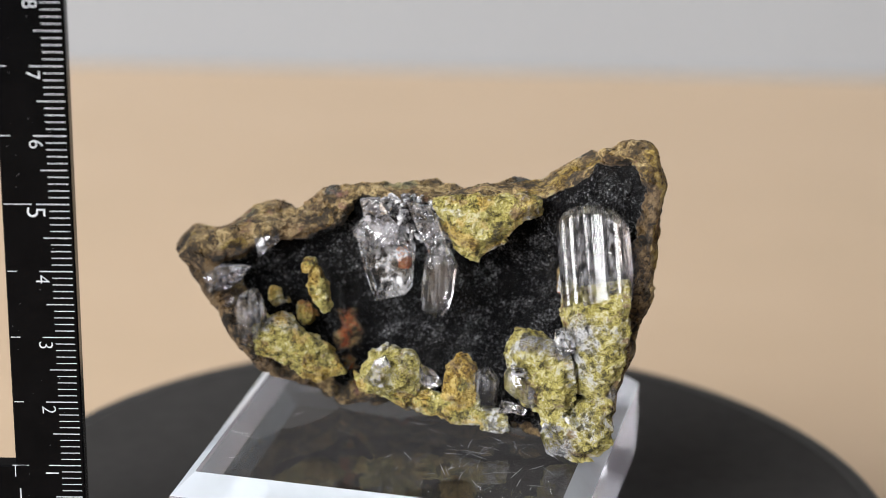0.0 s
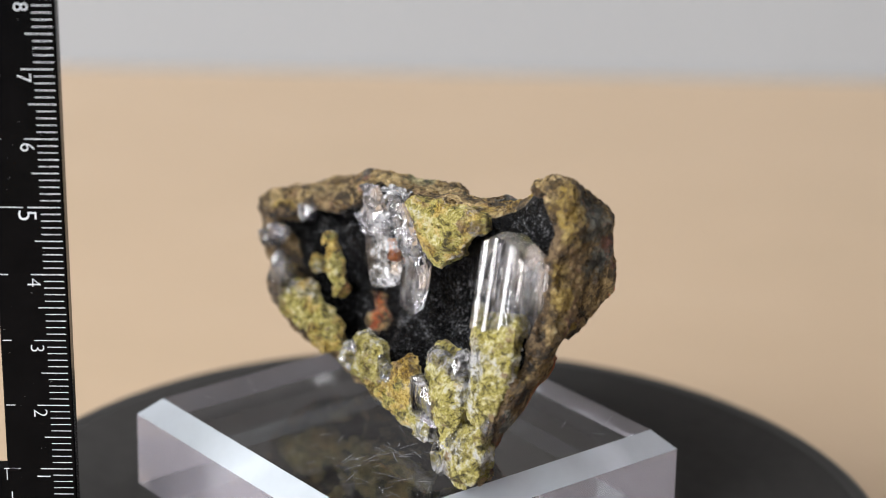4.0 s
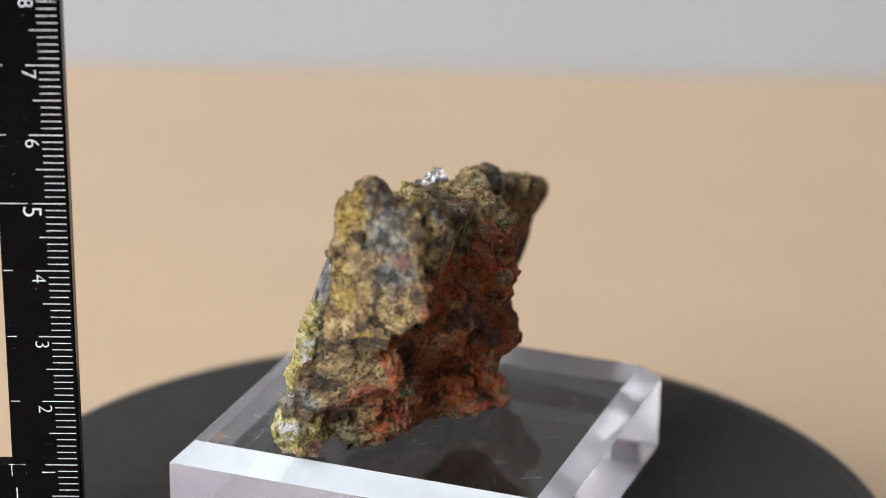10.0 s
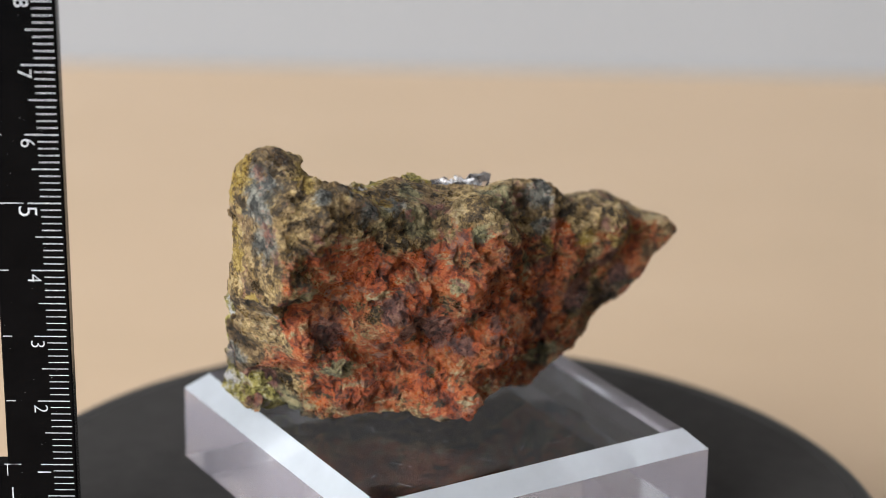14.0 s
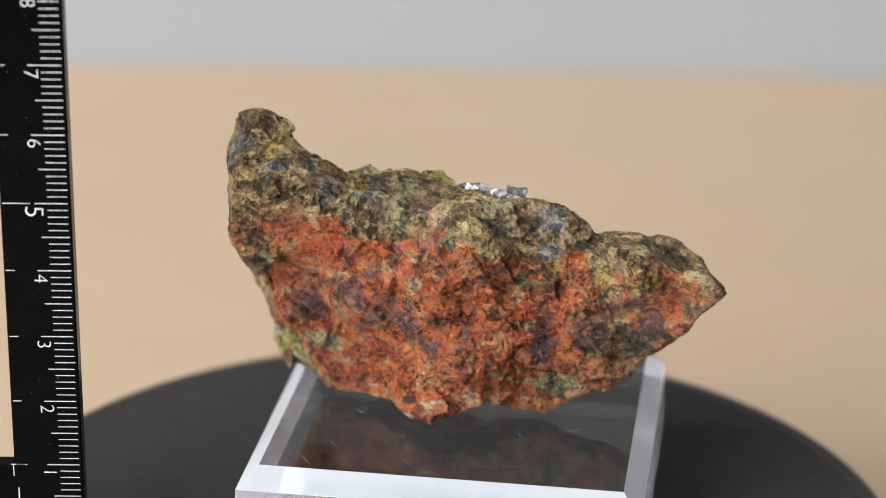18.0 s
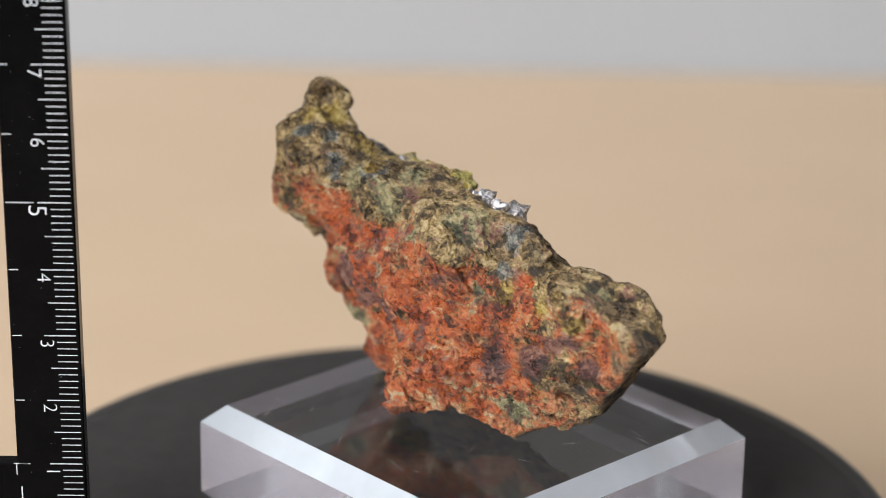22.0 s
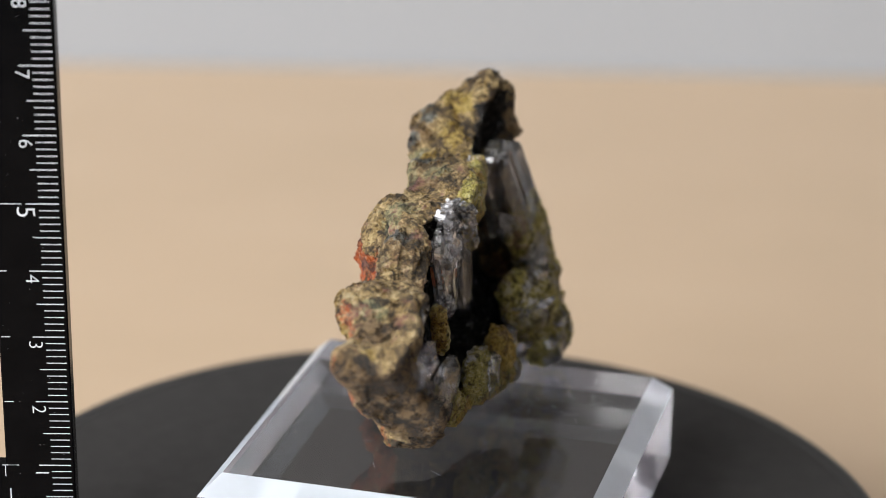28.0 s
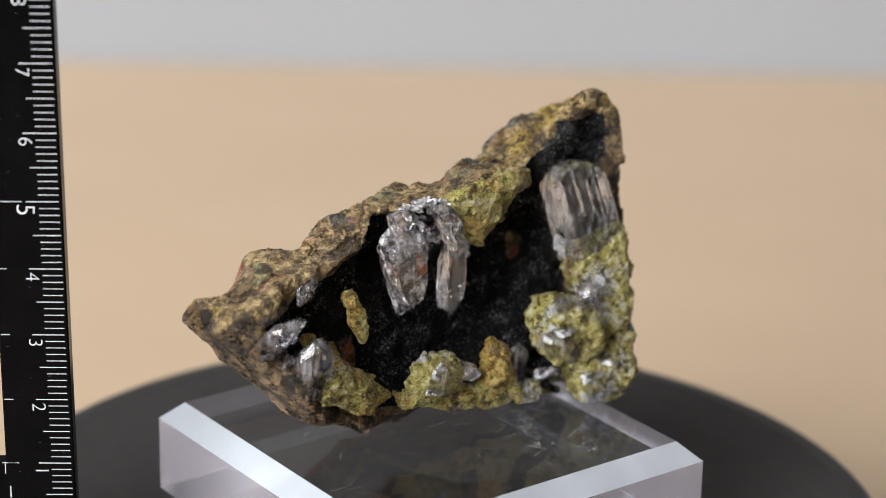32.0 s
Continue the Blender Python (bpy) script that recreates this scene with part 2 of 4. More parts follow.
RIM = [(-40, -8, 2.4), (-33, -11, -0.1), (-29, -17, -4.0), (-22, -22, -2.3), (-15, -26, -1.2), (-8, -26, -5.3), (0, -26, -7.9), (9, -27, -11.0), (17, -29, -14.1),
       (23, -26, -20.9), (25.5, -17, -18.4), (27.5, -8, -13.5), (29, 4, -12.4), (29.5, 11, -11.6), (27, 15, -9.4), (20, 10, -5.8), (8, 7, -4.5), (-2, 5, -3.5), (-11,
       5, -0.2), (-22, 0, 0.6), (-30, -2, 0.6)]
BACK = [(-39, -6, 12.4), (-30, -3, 11.9), (-20, -13, 9.2), (-27, -1, 13.0), (-20, 0, 7.8), (-12, 3.5, 5.6), (-8, 4, 6.3), (-4, -2.7, 11.7), (2, -8, 11.5), (-4, -18,
        11.4), (0, -27, 10.4), (8, 4, 4.8), (12, -10, 6.9), (17, 5, 4.7), (25, 8, 4.2), (31, 8, 1.6), (21.5, -13, -2.1), (16.5, -19, -0.1), (13.8, -24.7, -0.9), (26,
        -10, -3.2), (23.5, -23.5, -14.6), (22, -29, -12.1), (-32, -14, 9.7), (27, 13, -0.3), (26, -2, 1.5), (-15, -26, 6.5), (-28, -22, 5.7)]
CAVE = [(-28, -8, 5), (-18, -10, 5), (-5, -10, 4.5), (8, -10, 2.5), (16, -5, -1), (22, 2, -5), (23, 9, -5.5), (15, -18, -8), (0, -20, 0), (-20, -16, 4)]
# swellings and hollows of the surface: place, reach and height
KNOCKS = [(21.6, -13.6, -26.6, 3.5, -0.9), (16.2, -5.1, -26.6, 3.5, -0.9), (3.4, -3.9, 6.3, 3.5, 1.2), (2.7, 3.3, 3.9, 3.5, -0.9), (-4.2, 8.2, -23.8, 3.5, -0.6),
          (14.5, 5.9, -5.0, 3.5, 1.0), (-1.3, 11.4, -18.1, 3.5, 0.7), (14.4, -7.5, -28.9, 3.5, -0.4), (7.4, -4.4, 7.1, 3.5, 0.6), (26.2, 1.3, 1.2, 5.5, 0.9),
          (14.2, 3.8, 1.5, 2.4, -0.9), (17.1, 1.7, -8.6, 3.0, -1.1), (24.1, -3.6, -9.2, 2.4, -0.9)]
KNOCKS += [(-19.2, 8.2, -10.1, 2.4, 1.0), (-25.5, 10.6, -5.0, 2.4, 0.9), (-32.2, 10.5, -8.6, 2.8, -1.3), (-24.4, 8.5, -12.1, 2.6, -1.0), (4.6, 5.2, -21.4, 5.0, 0.8),
           (18.2, -1.8, -19.8, 3.0, -0.9), (-1.9, 9.2, -23.6, 2.0, -1.3), (1.5, 8.9, -25.3, 2.2, 0.9), (-9.4, 7.8, -22.7, 3.0, -0.7), (31.0, -8.0, 5.5, 3.0, -0.6), (14.5, -8.0, -24.3, 2.6, 2.2), (-39.0, 11.0, -6.0, 2.6, 1.0),
           (-35.5, 10.5, -13.5, 2.6, 1.0), (-33.3, 0.6, -2.1, 2.5, 1.0), (30.7, 1.8, -1.7, 2.6, 1.0), (-2.0, 9.0, 2.5, 3.0, 0.8)]


def facets(p, size, seed, sharp=14.0):
    """Broken stone: each cell of an uneven lattice is its own tilted plane, meeting its neighbours in narrow creases."""
    rng = np.random.RandomState(seed)
    jit, tilt = rng.uniform(0, 1, (16, 16, 16, 3)), rng.normal(0, 1, (16, 16, 16, 3))
    q = p / size
    base = np.floor(q).astype(int)
    num, den = np.zeros(len(q)), np.full(len(q), 1e-12)
    for i in (-1, 0, 1):
        for j in (-1, 0, 1):
            for k in (-1, 0, 1):
                c = base + (i, j, k)
                m = tuple((c & 15).T)
                off = q - (c + jit[m])
                w = np.exp(-sharp * (off ** 2).sum(1))
                num, den = num + w * (off * tilt[m]).sum(1), den + w
    return np.clip(num / den, -1.2, 1.2)


def beaded(p, size, seed):
    """Round beads crowded together, each a little dome of its own height."""
    rng = np.random.RandomState(seed)
    jit, tall = rng.uniform(0, 1, (16, 16, 16, 3)), rng.uniform(0.5, 1.0, (16, 16, 16))
    q = p / size
    base = np.floor(q).astype(int)
    out = np.zeros(len(q))
    for i in (-1, 0, 1):
        for j in (-1, 0, 1):
            for k in (-1, 0, 1):
                c = base + (i, j, k)
                m = tuple((c & 15).T)
                out = np.maximum(out, tall[m] * np.sqrt(np.maximum(0, 1 - ((q - c - jit[m]) ** 2).sum(1) / 0.55)))
    return out


def spots(p, places):
    """0.5 on the edge of the nearest of some patches (x, y, z, radius), more within, down to 0 outside."""
    out = np.zeros(len(p))
    for x, y, z, r in places:
        out = np.maximum(out, 0.9 - 0.4 * np.sqrt((p[:, 0] - x) ** 2 + (p[:, 1] - y) ** 2 + (p[:, 2] - z) ** 2) / r)
    return out


def stone_mesh(step=0.19):
    lo, hi = np.array((-43.0, -24.0, -32.5)), np.array((35.5, 15.5, 19.0))
    n = np.ceil((hi - lo) / step).astype(int)
    ax = [lo[k] + step * np.arange(n[k]) for k in range(3)]
    Y = ax[1][None, :, None]
    x2, z2 = np.meshgrid(ax[0], ax[2], indexing="ij")
    flat = np.stack([x2.ravel(), 0 * x2.ravel(), z2.ravel()], 1)
    wob = fbm(flat, 7.0, 11).reshape(x2.shape)
    d2 = poly_distance(x2, z2, OUTLINE) + 0.4 * fbm(flat, 4.5, 15).reshape(x2.shape)
    rim, back, cave = spread(x2, z2, RIM), spread(x2, z2, BACK), spread(x2, z2, CAVE)
    lump = fbm(flat, 6.0, 31, 3).reshape(x2.shape)
    back = back + 0.5 * lump
    solid = 3.8 * smooth(-22, -31, x2) + 2.0 * smooth(-16, -24, z2) * smooth(4, -8, x2) + 3.0 * smooth(-27, -21, x2) * smooth(-12, -16, x2) * smooth(-7, -2, z2) + 1.7 * smooth(22, 28, x2)
    hollow = smooth(0.4, 3.4, -d2 + 1.0 * wob - solid)
    front = rim + (cave - rim) * hollow + 0.8 * fbm(flat + 50, 4.0, 33, 3).reshape(x2.shape)
    front = np.minimum(front, back - 4.2)
    k = 0.9
    # the crest is not level from front to back: higher behind the thin tip, lower at the horn's front
    x3, y3 = np.meshgrid(ax[0], ax[1], indexing="ij")
    zz = ax[2][None, None, :]
    rise = smooth(1, 8, y3) * (1.7 * np.exp(-((x3 + 13) / 7.0) ** 2) - 2.6 * smooth(-27, -37, x3))
    horn = smooth(17, 23, x3) * (-2.4 * smooth(-7, -2, y3) + 0.2)
    flank = smooth(19, 24, x3) * (0.6 * smooth(-9, -13, y3) - 1.3 * smooth(-11, -5, y3))
    crest = rise[:, :, None] * smooth(-9, -1, zz) + horn[:, :, None] * smooth(8, 12, zz) + flank[:, :, None] * smooth(-4, -10, zz)
    body = np.logaddexp(np.logaddexp((d2[:, None, :] - crest) / k, (Y - back[:, None, :]) / k), (front[:, None, :] - Y) / k) * k + 0.55
    for cx, cy, cz, reach, high in KNOCKS:
        part_ = tuple(slice(max(0, int((c - 3 * reach - o) / step)), max(0, int((c + 3 * reach - o) / step))) for c, o in zip((cx, cy, cz), lo))
        gx, gy, gz = [np.exp(-((a[q] - c) / reach) ** 2 / 2) for a, q, c in zip(ax, part_, (cx, cy, cz))]
        body[part_] -= high * gx[:, None, None] * gy[None, :, None] * gz[None, None, :]
    return surface(np.maximum(body, FLOOR_MM - ax[2][None, None, :]), lo, step)


FLOOR_MM = -30.45


def surface(field, lo, step):
    """The zero surface of a field on a grid: one vertex in each cell that it crosses, quads across the crossed edges."""
    s = field < 0
    nx, ny, nz = field.shape
    cell = np.zeros((nx - 1, ny - 1, nz - 1), int)
    acc = np.zeros((nx - 1, ny - 1, nz - 1, 3), np.float32)
    cnt = np.zeros((nx - 1, ny - 1, nz - 1), np.float32)

    def cut(o, e):
        sl = lambda d: tuple(slice(o[k] + d[k], o[k] + d[k] + field.shape[k] - 1) for k in range(3))
        A, B = field[sl((0, 0, 0))], field[sl(e)]
        cross = (A < 0) != (B < 0)
        t = np.where(cross, A / np.where(A == B, 1, A - B), 0)
        for k in range(3):
            acc[..., k] += np.where(cross, o[k] + e[k] * t, 0)
        cnt[...] += cross

    for e in ((1, 0, 0), (0, 1, 0), (0, 0, 1)):
        free = [k for k in range(3) if not e[k]]
        for u in (0, 1):
            for v in (0, 1):
                o = [0, 0, 0]
                o[free[0]], o[free[1]] = u, v
                cut(o, e)
    live = cnt > 0
    cell[live] = np.arange(live.sum())
    ijk = np.argwhere(live)
    verts = lo + step * (ijk + acc[live] / cnt[live][:, None])
    quads = []
    for axis in range(3):
        u, v = [k for k in range(3) if k != axis]
        sl0 = [slice(None)] * 3
        sl1 = [slice(None)] * 3
        sl0[axis], sl1[axis] = slice(0, -1), slice(1, None)
        cross = s[tuple(sl0)] != s[tuple(sl1)]
        idx = np.argwhere(cross)
        idx = idx[(idx[:, u] > 0) & (idx[:, v] > 0) & (idx[:, u] < field.shape[u] - 1) & (idx[:, v] < field.shape[v] - 1)]
        du, dv = np.zeros(3, int), np.zeros(3, int)
        du[u], dv[v] = 1, 1
        q = np.stack([cell[tuple((idx - o).T)] for o in (du * 0, du, du + dv, dv)], 1)
        inner = s[tuple(idx.T)]
        side = np.cross(verts[q[:, 2]] - verts[q[:, 0]], verts[q[:, 3]] - verts[q[:, 1]])[:, axis]
        wrong = (side > 0) != inner
        q[wrong] = q[wrong][:, ::-1]
        quads.append(q)
    return verts, np.concatenate(quads)


def mesh_from(name, verts, quads, mat, smoothed=False):
    me = bpy.data.meshes.new(name)
    me.from_pydata((verts / 1000 + np.array((0, 0, LIFT))).tolist(), [], quads.tolist())
    me.update()
    for poly in me.polygons:
        poly.use_smooth = smoothed
    me.materials.append(mat)
    return me


def paint(me, name, values):
    at = me.attributes.new(name, "FLOAT", "POINT")
    at.data.foreach_set("value", np.clip(values, 0, 1).astype(np.float32))


def attribute(nt, name):
    a = nt.nodes.new("ShaderNodeAttribute")
    a.attribute_name = name
    return a.outputs["Fac"]


def cells(nt, vec, scale):
    """A random value for each angular grain."""
    n = node(nt, "ShaderNodeTexVoronoi", Scale=scale)
    nt.links.new(vec, n.inputs["Vector"])
    c = nt.nodes.new("ShaderNodeSeparateColor")
    nt.links.new(n.outputs["Color"], c.inputs[0])
    return c.outputs[0], c.outputs[1]


def weighed(nt, start, *terms):
    """start + sum of weight * (value - 0.5)"""
    out = None
    for value, weight in terms:
        one = calc(nt, "MULTIPLY", calc(nt, "SUBTRACT", value, 0.5), weight)
        out = one if out is None else calc(nt, "ADD", out, one)
    return calc(nt, "ADD", out, start)


def layered(name, tones, bump, depth, rough=(0.3, 0.75), grain=1.0, ior=1.5):
    """Stone of several minerals: the base tones, then (mask, spread, source, ramp) layers over it."""
    m, nt, b = material(name)
    v = coords(nt)
    drift = node(nt, "ShaderNodeTexNoise", Scale=900.0, Detail=2.0)
    nt.links.new(v, drift.inputs["Vector"])
    bend = nt.nodes.new("ShaderNodeVectorMath")
    bend.operation = "MULTIPLY_ADD"
    nt.links.new(drift.outputs["Color"], bend.inputs[0])
    bend.inputs[1].default_value = (0.0011, 0.0011, 0.0011)
    nt.links.new(v, bend.inputs[2])
    wv = bend.outputs[0]
    ca, shine = cells(nt, wv, 620 * grain)
    cb, _ = cells(nt, wv, 1700 * grain)
    fine = noise_tex(nt, v, 2600 * grain, 4, 0.72)
    soft = noise_tex(nt, coords(nt, (0.75, 1.1, 1.1)), 300 * grain, 7, 0.64, 0.5)
    big = noise_tex(nt, v, 120, 5, 0.6)
    other = noise_tex(nt, coords(nt, (1.2, 1.1, 0.9)), 190, 7, 0.7)
    streaks = noise_tex(nt, coords(nt, (0.5, 1.2, 1.5)), 260, 6, 0.66, 0.8)
    tex = {"mid": weighed(nt, 0.5, (soft, 0.78), (ca, 0.17), (cb, 0.15), (fine, 0.42)),
           "coal": weighed(nt, 0.5, (fine, 0.6), (soft, 0.4), (cb, 0.06))}
    fields = {"patches": big, "veins": other, "streaks": streaks}
    c = rg = None
    for mask, spread_, source, stops in tones:
        layer = ramp(nt, tex[source], *stops)
        if mask == "red":
            layer = mixed(nt, ramp(nt, weighed(nt, 0.5, (streaks, 0.8), (big, 0.7), (fine, 0.4)), (0.48, 0.0), (0.61, 0.7)), layer, ramp(nt, tex[source], *SIENNA))
        if c is None:
            c = layer
            continue
        if mask in fields:
            s = weighed(nt, 0.5, (fields[mask], 1.0), (soft, 0.35), (fine, 0.25), (ca, 0.05))
            f = ramp(nt, s, (spread_ - 0.02, 0.0), (spread_ + 0.06, 1.0))
        else:
            s = calc(nt, "ADD", attribute(nt, mask), weighed(nt, 0.0, (other, spread_), (soft, spread_ * 0.8), (fine, spread_ * 0.45), (streaks, spread_ * 0.6)))
            f = ramp(nt, s, (0.43, 0.0), (0.58, 1.0))
            if mask == "dark":
                rg = f
        c = mixed(nt, f, c, layer)
    nt.links.new(c, b.inputs["Base Color"])
    r = ramp(nt, weighed(nt, 0.5, (fine, 0.6), (shine, 0.35)), (0.33, rough[0]), (0.6, rough[1]))
    if rg is not None:
        r = mixed(nt, rg, r, (0.21, 0.21, 0.21))
    nt.links.new(r, b.inputs["Roughness"])
    b.inputs["IOR"].default_value = ior
    grit = noise_tex(nt, v, 1300 * grain, 9, 0.78)
    fold = calc(nt, "ABSOLUTE", calc(nt, "SUBTRACT", noise_tex(nt, coords(nt, (0.6, 1.1, 1.2)), 520 * grain, 6, 0.7, 1.2), 0.5))
    bumped(nt, b, weighed(nt, 0.5, (soft, 0.5), (grit, 0.8), (ca, 0.10), (cb, 0.07), (fold, 0.55)), bump, depth)
    return m


OLIVE = ((0.36, (0.0575, 0.0391, 0.0196)), (0.44, (0.1840, 0.1207, 0.0529)), (0.50, (0.3507, 0.2357, 0.0989)), (0.56, (0.5750, 0.4025, 0.1725)), (0.64, (0.8500, 0.6670, 0.3450)))
SLATE = ((0.36, (0.040, 0.043, 0.040)), (0.46, (0.104, 0.110, 0.102)), (0.54, (0.215, 0.218, 0.196)), (0.64, (0.52, 0.51, 0.43)))
BRONZE = ((0.36, (0.0391, 0.0253, 0.0149)), (0.45, (0.1323, 0.0805, 0.0368)), (0.53, (0.2990, 0.1840, 0.0782)), (0.64, (0.5980, 0.4255, 0.2185)))
GREEN = ((0.36, (0.0642, 0.0626, 0.0357)), (0.45, (0.1792, 0.1702, 0.0902)), (0.53, (0.3674, 0.3338, 0.1747)), (0.64, (0.6675, 0.5779, 0.3147)))
TAN = ((0.38, (0.23, 0.156, 0.071)), (0.46, (0.446, 0.313, 0.143)), (0.54, (0.607, 0.455, 0.231)), (0.63, (0.774, 0.637, 0.388)))
RUST = ((0.34, (0.135, 0.032, 0.017)), (0.42, (0.430, 0.082, 0.026)), (0.50, (0.68, 0.145, 0.040)), (0.58, (0.76, 0.205, 0.062)), (0.68, (0.80, 0.32, 0.13)))
SIENNA = ((0.34, (0.117, 0.0478, 0.0249)), (0.42, (0.317, 0.122, 0.0452)), (0.50, (0.506, 0.22, 0.0858)), (0.58, (0.627, 0.322, 0.144)), (0.68, (0.713, 0.438, 0.232)))
PLUM = ((0.36, (0.0567, 0.0312, 0.0290)), (0.46, (0.1579, 0.0660, 0.0568)), (0.55, (0.2856, 0.1210, 0.0924)), (0.66, (0.4704, 0.2430, 0.1714)))
OCHRE = ((0.36, (0.12, 0.0672, 0.0156)), (0.44, (0.348, 0.216, 0.0408)), (0.52, (0.576, 0.402, 0.09)), (0.62, (0.768, 0.6, 0.228)))
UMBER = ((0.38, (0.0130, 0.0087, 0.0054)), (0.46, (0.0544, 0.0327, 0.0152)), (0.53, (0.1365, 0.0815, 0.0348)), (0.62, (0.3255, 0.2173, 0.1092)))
# black lining; the palest stops paint its sparkle into the colour
GLINTED_COAL = ((0.42, (0.003, 0.003, 0.00375)), (0.50, (0.0135, 0.0135, 0.015)), (0.56, (0.045, 0.045, 0.048)), (0.62, (0.24, 0.24, 0.255)), (0.68, (0.82, 0.82, 0.82)))
SULPHUR = ((0.34, (0.066, 0.0543, 0.0181)), (0.42, (0.297, 0.251, 0.0701)), (0.49, (0.506, 0.439, 0.112)), (0.56, (0.66, 0.585, 0.198)), (0.66, (0.82, 0.779, 0.512)))
GLASSY = ((0.38, (0.16, 0.16, 0.165)), (0.47, (0.40, 0.40, 0.41)), (0.57, (0.80, 0.80, 0.82)))

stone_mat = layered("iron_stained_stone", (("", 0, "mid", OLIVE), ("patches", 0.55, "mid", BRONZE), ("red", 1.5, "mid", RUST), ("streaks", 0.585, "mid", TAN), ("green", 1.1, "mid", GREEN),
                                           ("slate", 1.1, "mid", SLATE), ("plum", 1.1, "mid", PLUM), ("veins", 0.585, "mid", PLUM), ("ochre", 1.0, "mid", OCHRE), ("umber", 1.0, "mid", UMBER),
                                           ("dark", 0.7, "coal", GLINTED_COAL)), 1.0, 0.0052, (0.25, 0.74), ior=1.58)
crust_mat = layered("sulphur_yellow_crust", (("", 0, "mid", SULPHUR), ("patches", 0.565, "mid", GLASSY), ("ochre", 1.1, "mid", OCHRE), ("veins", 0.585, "mid", UMBER), ("red", 0.8, "mid", RUST),
                                             ("glass", 0.7, "mid", GLASSY)), 1.0, 0.0020, (0.25, 0.7), 2.0)

def crystal_material(name, veil, tint, streak, ior=1.62):
    """Clear crystal with milky veils inside and growth lines along its length."""
    m, nt, b = material(name)
    v = coords(nt)
    lines = noise_tex(nt, coords(nt, (7, 7, 0.6)), 260, 3)
    # the growth lines also whiten it, painting in the light they catch
    n = weighed(nt, 0.5, (noise_tex(nt, v, 420, 5, 0.65), 1.0 - streak), (lines, streak))
    b.inputs["Base Color"].default_value = (*tint, 1)
    b.inputs["IOR"].default_value = ior
    nt.links.new(ramp(nt, n, (0.48, 1.0), (0.48 + veil, 0.42)), b.inputs["Transmission Weight"])
    nt.links.new(ramp(nt, noise_tex(nt, v, 900, 3), (0.4, 0.01), (0.75, 0.12)), b.inputs["Roughness"])
    bumped(nt, b, weighed(nt, 0.5, (lines, 1.0), (noise_tex(nt, v, 700, 4), 0.5)), 0.22, 0.0003)
    return m


clear_crystal = crystal_material("clear_crystal", 0.5, (0.84, 0.83, 0.87), 0.5)
milky_crystal = crystal_material("milky_crystal", 0.14, (0.90, 0.90, 0.93), 0.2)
striated_crystal = crystal_material("striated_crystal", 0.62, (0.88, 0.87, 0.92), 0.7)


def new_part(name, me, parent, label=""):
    ob = new(name, me)
    ob.parent = parent
    return tagged(ob, label) if label else ob


def vertex_normals(verts, quads):
    fn = np.cross(verts[quads[:, 2]] - verts[quads[:, 0]], verts[quads[:, 3]] - verts[quads[:, 1]])
    n = np.zeros_like(verts)
    for k in range(4):
        np.add.at(n, quads[:, k], fn)
    return n / (np.linalg.norm(n, axis=1)[:, None] + 1e-9)


# patches of the minerals on the weathered skin: place and radius
RED_SPOTS = [(11.2, 4.8, -2.9, 3.0), (16.6, 3.1, -0.5, 1.8), (5.8, 6.2, -1.9, 2.2), (26.0, 1.6, 1.0, 1.6), (-18.3, 7.5, -3.3, 1.6), (-33.2, 9.3, -10.8, 2.6), (-26.5, 9.5, -8.0, 1.6), (-24.0, 8.0, -16.0, 1.5), (22.8, -2.9, -11.0, 2.0)]
SLATE_SPOTS = [(29.4, -4.6, 11.4, 2.6), (24.6, 2.6, 10.1, 1.6), (18.0, 3.5, 5.7, 1.8), (31.3, -4.1, 9.1, 3.2), (30.5, -2.6, 3.1, 2.6), (-15.3, 5.7, 2.4, 2.2), (-14.5, 6.9, -2.2, 1.5),
               (20.2, 1.4, 9.1, 1.6), (11.5, 2.2, 6.1, 2.0), (28.4, -6.0, -8.5, 2.0), (25.0, -16.5, -18.0, 2.6)]
GREEN_SPOTS = [(7.9, 4.3, 2.7, 2.8), (5.2, 9.2, -6.0, 1.2), (-0.5, 9.0, 0.6, 1.5), (-10.6, 7.9, -6.0, 1.2), (-16.4, 5.8, -23.6, 2.8), (20.2, -11.9, -27.4, 4.2),
               (18.2, -1.8, -19.8, 2.6), (-6.9, 5.2, 2.8, 3.2), (26.7, 0.2, -5.0, 1.6), (5.9, -0.3, 5.5, 2.4), (-30.1, 6.9, -2.3, 1.8), (14.5, 3.0, 4.2, 2.2)]
PLUM_SPOTS = [(13.9, 5.7, -9.2, 2.3), (6.4, 6.1, -13.2, 2.8), (19.6, -2.5, -13.7, 2.6), (22.3, -14.7, -23.8, 3.4), (-21.0, 8.4, -14.6, 3.0), (-14.2, 8.0, -17.0, 2.4), (10.5, 5.0, -12.0, 2.2),
              (-5.0, 9.5, -5.0, 1.6), (27.8, 1.0, 3.0, 1.2), (2.0, 8.0, -16.5, 1.8), (-24.5, 8.3, -10.5, 2.0), (-27.5, 9.2, -9.5, 1.8), (-31.0, 8.0, -13.5, 2.2)]
